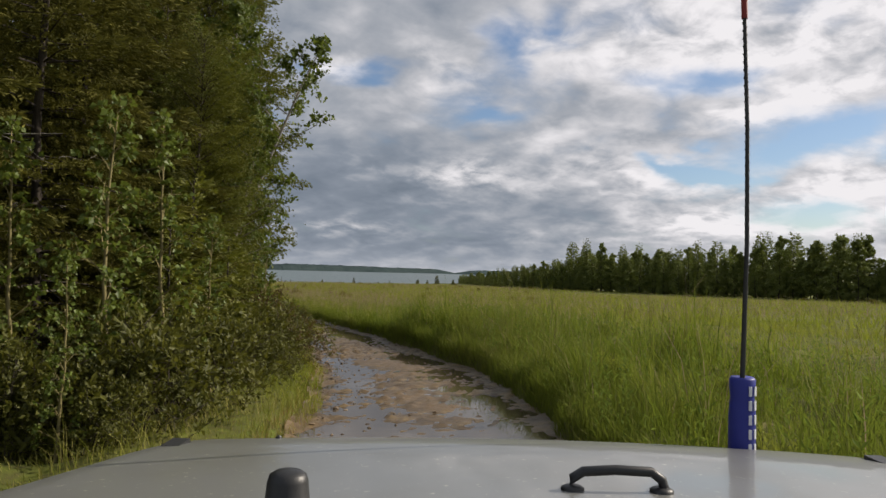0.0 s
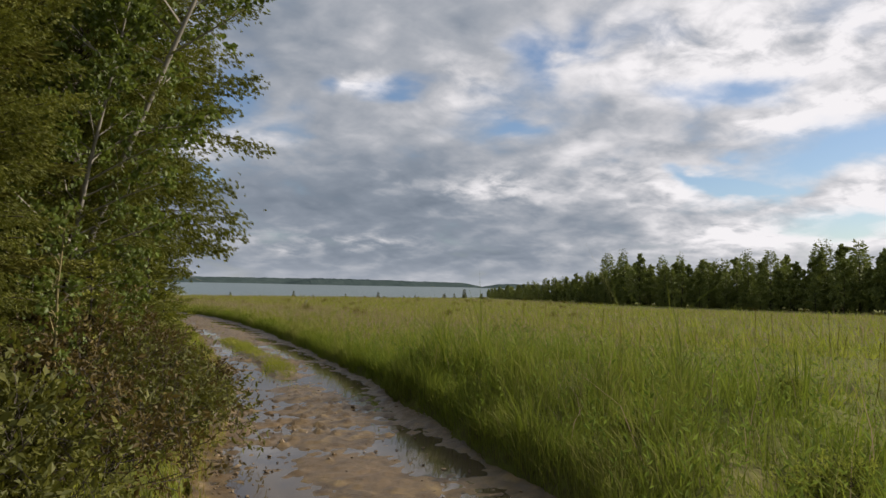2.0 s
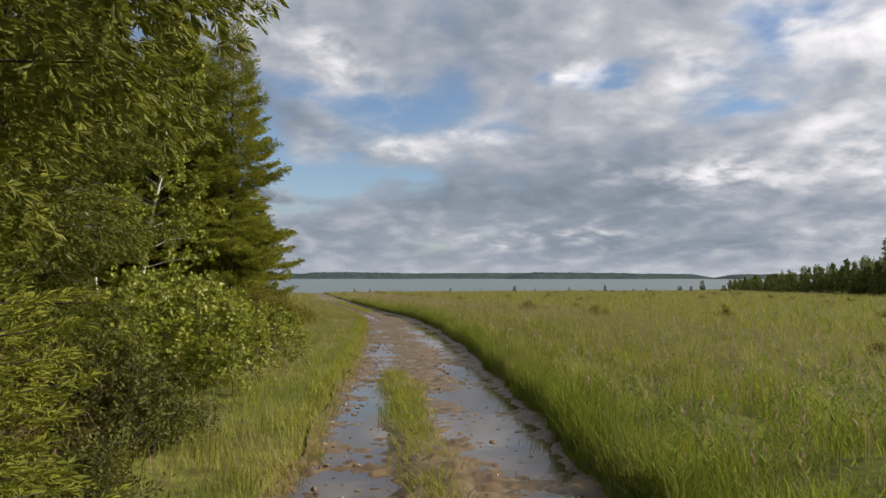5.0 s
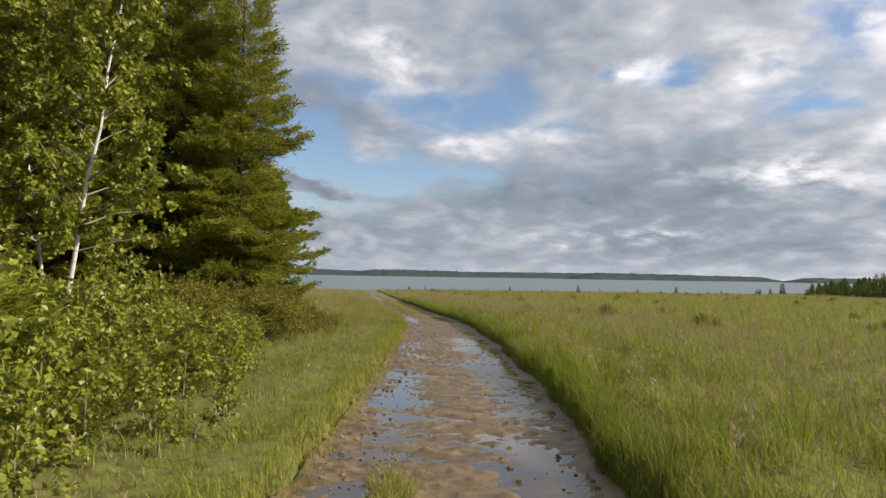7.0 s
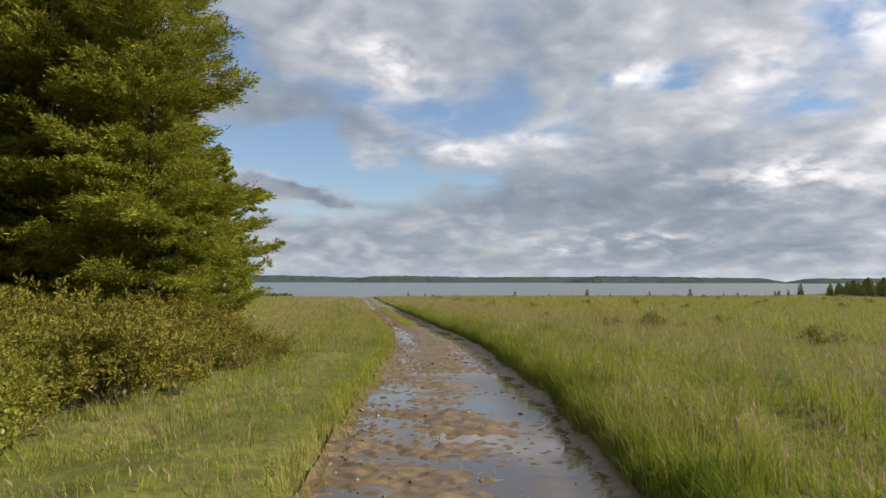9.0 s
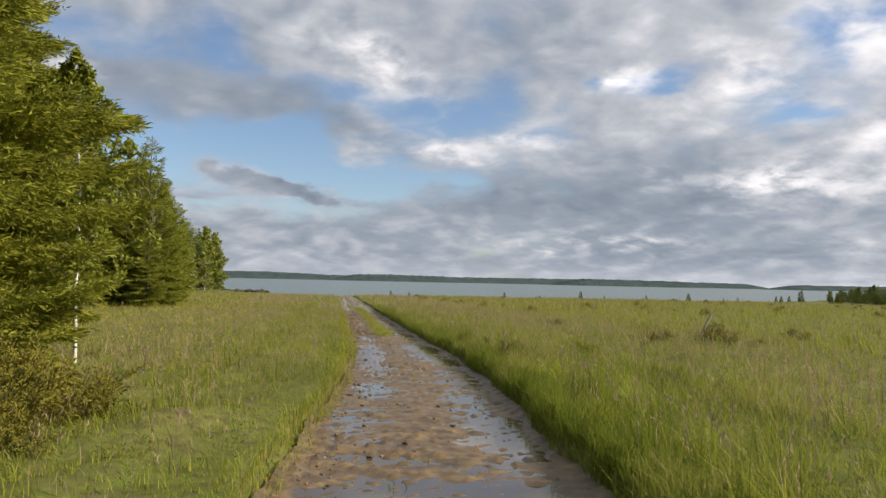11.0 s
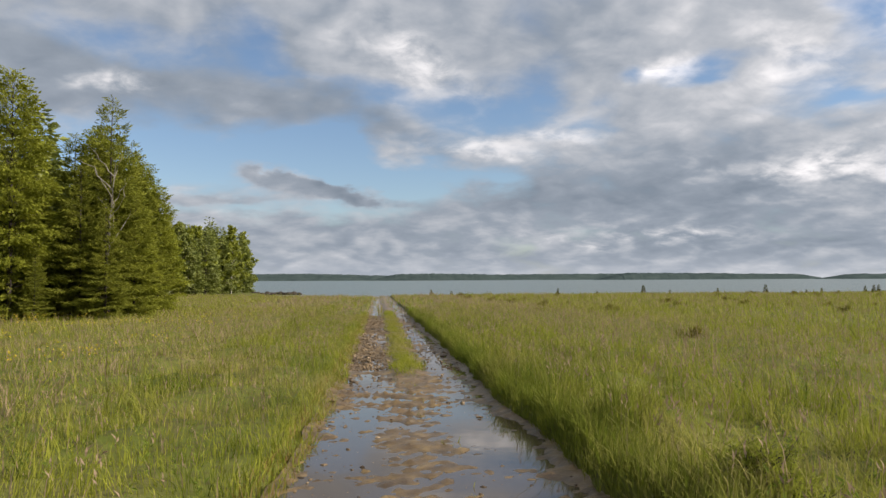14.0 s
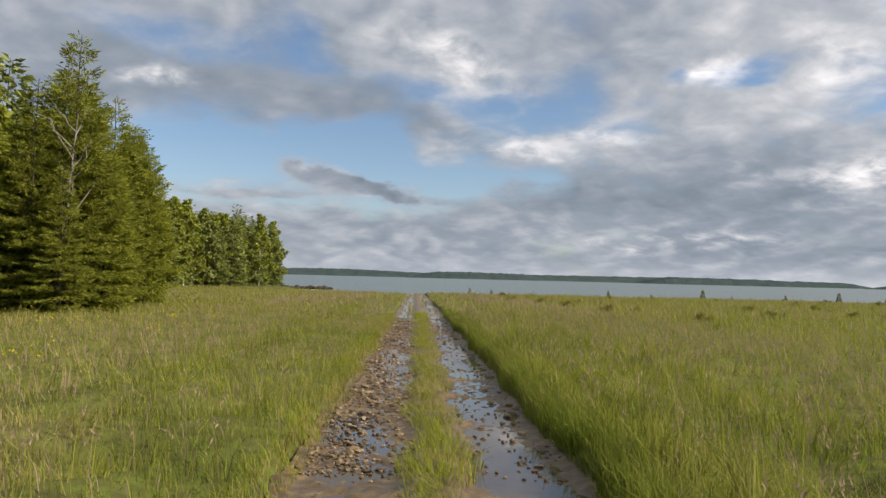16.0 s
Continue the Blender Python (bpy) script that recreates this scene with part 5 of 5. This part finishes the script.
hy, hw = np.linspace(0.50, 2.12, 40), np.linspace(-1, 1, 41)
HY, HW = np.meshgrid(hy, hw, indexing="ij")
HX = MID + HW * (1.14 - 0.22 * (HY - 1.0))
top = np.stack([HX, HY, top_z(HW, HY)], -1).reshape(-1, 3)
nv = len(top)
ring = np.concatenate([np.arange(41), np.arange(1, 40) * 41 + 40, nv - 1 - np.arange(41), (np.arange(38, 0, -1)) * 41])
F1 = lattice(40, 41)
bott = top - [0, 0, 0.035]
wall = np.stack([ring, np.roll(ring, -1), np.roll(ring, -1) + nv, ring + nv], 1)
part_np("bonnet", np.concatenate([top, bott]), [F1, F1[:, ::-1] + nv, wall], M_PAINT, car, "dusty white flat bonnet", smooth=True)


def box(name, x0, x1, y0, y1, z0, z1, mat, parent, label="", bevel=0.02):
    bm = bmesh.new()
    bmesh.ops.create_cube(bm, size=1.0)
    bmesh.ops.transform(bm, matrix=Matrix.Translation(((x0 + x1) / 2, (y0 + y1) / 2, (z0 + z1) / 2)) @ Matrix.Diagonal((x1 - x0, y1 - y0, z1 - z0, 1)), verts=bm.verts)
    bmesh.ops.bevel(bm, geom=bm.edges[:], offset=bevel, segments=2, affect="EDGES")
    return part(name, bm, mat, parent, label)


def lathe(name, profile, mat, parent, label="", m=Matrix.Identity(4), sides=24):
    """Turned part: profile of (radius, height)."""
    a = np.arange(sides) * 2 * math.pi / sides
    V = np.concatenate([np.stack([rr * np.cos(a), rr * np.sin(a), 0 * a + hh], 1) for rr, hh in profile])
    k = len(profile)
    i, j = np.arange(k - 1)[:, None] * sides, np.arange(sides)[None, :]
    p, q = i + j, i + (j + 1) % sides
    F = np.stack([p, q, q + sides, p + sides], -1).reshape(-1, 4)
    V = np.array([m @ Vector(c) for c in V])
    return part_np(name, V, [F], mat, parent, label, smooth=True)


body = box("body", MID - 0.74, MID + 0.74, 0.45, 2.02, 0.62, 1.24, M_PAINT, car, "", 0.05)
for sgn in (-1, 1):
    xw = MID + sgn * 0.80
    wheel = lathe("wheel", [(0.01, -0.10), (0.20, -0.10), (0.24, -0.12), (0.24, 0.12), (0.20, 0.10), (0.01, 0.10)], M_BLACK, car, "", Matrix.Translation((xw, 1.35, 0.41)) @ Matrix.Rotation(radians(90), 4, "Y"))
    lathe("tyre", [(0.24, -0.12), (0.34, -0.135), (0.395, -0.11), (0.41, -0.07), (0.41, 0.07), (0.395, 0.11), (0.34, 0.135), (0.24, 0.12)], M_TYRE, wheel, "muddy black tyre",
          Matrix.Translation((xw, 1.35, 0.41)) @ Matrix.Rotation(radians(90), 4, "Y"), 36)
    box("fender", xw - 0.14, xw + 0.14, 0.75, 1.95, 0.92, 1.02, M_BLACK, car, "black plastic wheel arch", 0.03)
    xl = MID + sgn * 0.815
    latch = box("bonnet_latch", xl - 0.03, xl + 0.03, 1.66, 1.76, float(top_z(0.9, 1.7)) - 0.05, float(top_z(0.9, 1.7)) + 0.022, M_BLACK, car, "black rubber bonnet latch", 0.01)
axle = lathe("axle", [(0.05, -0.72), (0.05, 0.72)], M_BLACK, car, "", Matrix.Translation((MID, 1.35, 0.41)) @ Matrix.Rotation(radians(90), 4, "Y"))
zb = float(top_z(-0.4, 1.05))
lathe("bumper_stop", [(0.036, 0.0), (0.036, 0.006), (0.033, 0.012), (0.029, 0.055), (0.026, 0.064), (0.018, 0.069), (0.001, 0.070)], M_BLACK, car, "black rubber bonnet stop", Matrix.Translation((-0.211, 1.05, zb - 0.002)))
lathe("washer_jet", [(0.008, 0), (0.008, 0.006), (0.001, 0.011)], M_BLACK, car, "", Matrix.Translation((-0.40, 1.86, float(top_z(-0.7, 1.86)))), 10)
# grab loop
zh = float(top_z(0.1, 1.25))
P = np.array([[0.222, 1.25, zh], [0.228, 1.25, zh + 0.020], [0.245, 1.25, zh + 0.031], [0.30, 1.25, zh + 0.035], [0.36, 1.25, zh + 0.033], [0.378, 1.25, zh + 0.020], [0.384, 1.25, zh]])
V, F = tubes_np([(P, np.full(7, 0.0085))], 10)
loop = part_np("grab_loop", V, [F], M_BLACK, car, "black metal tie-down loop", smooth=True)
for xx in (0.228, 0.378):
    lathe("foot", [(0.020, -0.002), (0.020, 0.004), (0.013, 0.008), (0.001, 0.009)], M_BLACK, loop, "", Matrix.Translation((xx, 1.25, zh)), 16)
# whip aerial in a blue sleeve
aer = np.array([[0.778, 1.9, 1.16], [0.778, 1.9, 1.46], [0.786, 1.9, 1.80], [0.784, 1.9, 2.10], [0.774, 1.9, 2.39], [0.772, 1.9, 2.45]])
V, F = tubes_np([(aer[:5], np.array([0.007, 0.007, 0.006, 0.0055, 0.005]))], 8)
aerial = part_np("aerial", V, [F], M_BLACK, car, "black whip aerial", smooth=True)
V, F = tubes_np([(aer[4:], np.array([0.0085, 0.0085]))], 8)
part_np("cap", V, [F], M_RED, aerial, "dull red aerial cap", smooth=True)
# spiral wire wound round the mast
tt = np.linspace(0, 1, 260)
cx = np.interp(tt, np.linspace(0, 1, 4), aer[1:5, 0])
cz = np.interp(tt, np.linspace(0, 1, 4), aer[1:5, 2])
ph = tt * 2 * math.pi * 42
V, F = tubes_np([(np.stack([cx + 0.006 * np.cos(ph), 1.9 + 0.006 * np.sin(ph), cz], 1), np.full(260, 0.0011))], 4)
part_np("coil", V, [F], M_BLACK, aerial)
sleeve = lathe("sleeve", [(0.008, 1.454), (0.028, 1.458), (0.032, 1.452), (0.032, 1.43), (0.029, 1.405), (0.031, 1.39), (0.033, 1.36), (0.034, 1.18), (0.03, 1.17)], M_BLUE, aerial, "blue foam sleeve with worn white marks",
               Matrix.Translation((0.778, 1.9, 0)), 28)
for k in range(7):
    z = 1.425 - 0.036 * k
    a0 = radians(-62)
    for q in (-0.012, 0.012):
        bm = bmesh.new()
        bmesh.ops.create_cube(bm, size=1.0)
        bmesh.ops.transform(bm, matrix=Matrix.Translation((0.778, 1.9, z)) @ Matrix.Rotation(a0 + q * 22, 4, "Z") @ Matrix.Translation((0.0335, 0, 0)) @ Matrix.Diagonal((0.003, 0.008, 0.024, 1)), verts=bm.verts)
        part("mark", bm, M_PRINT, sleeve)
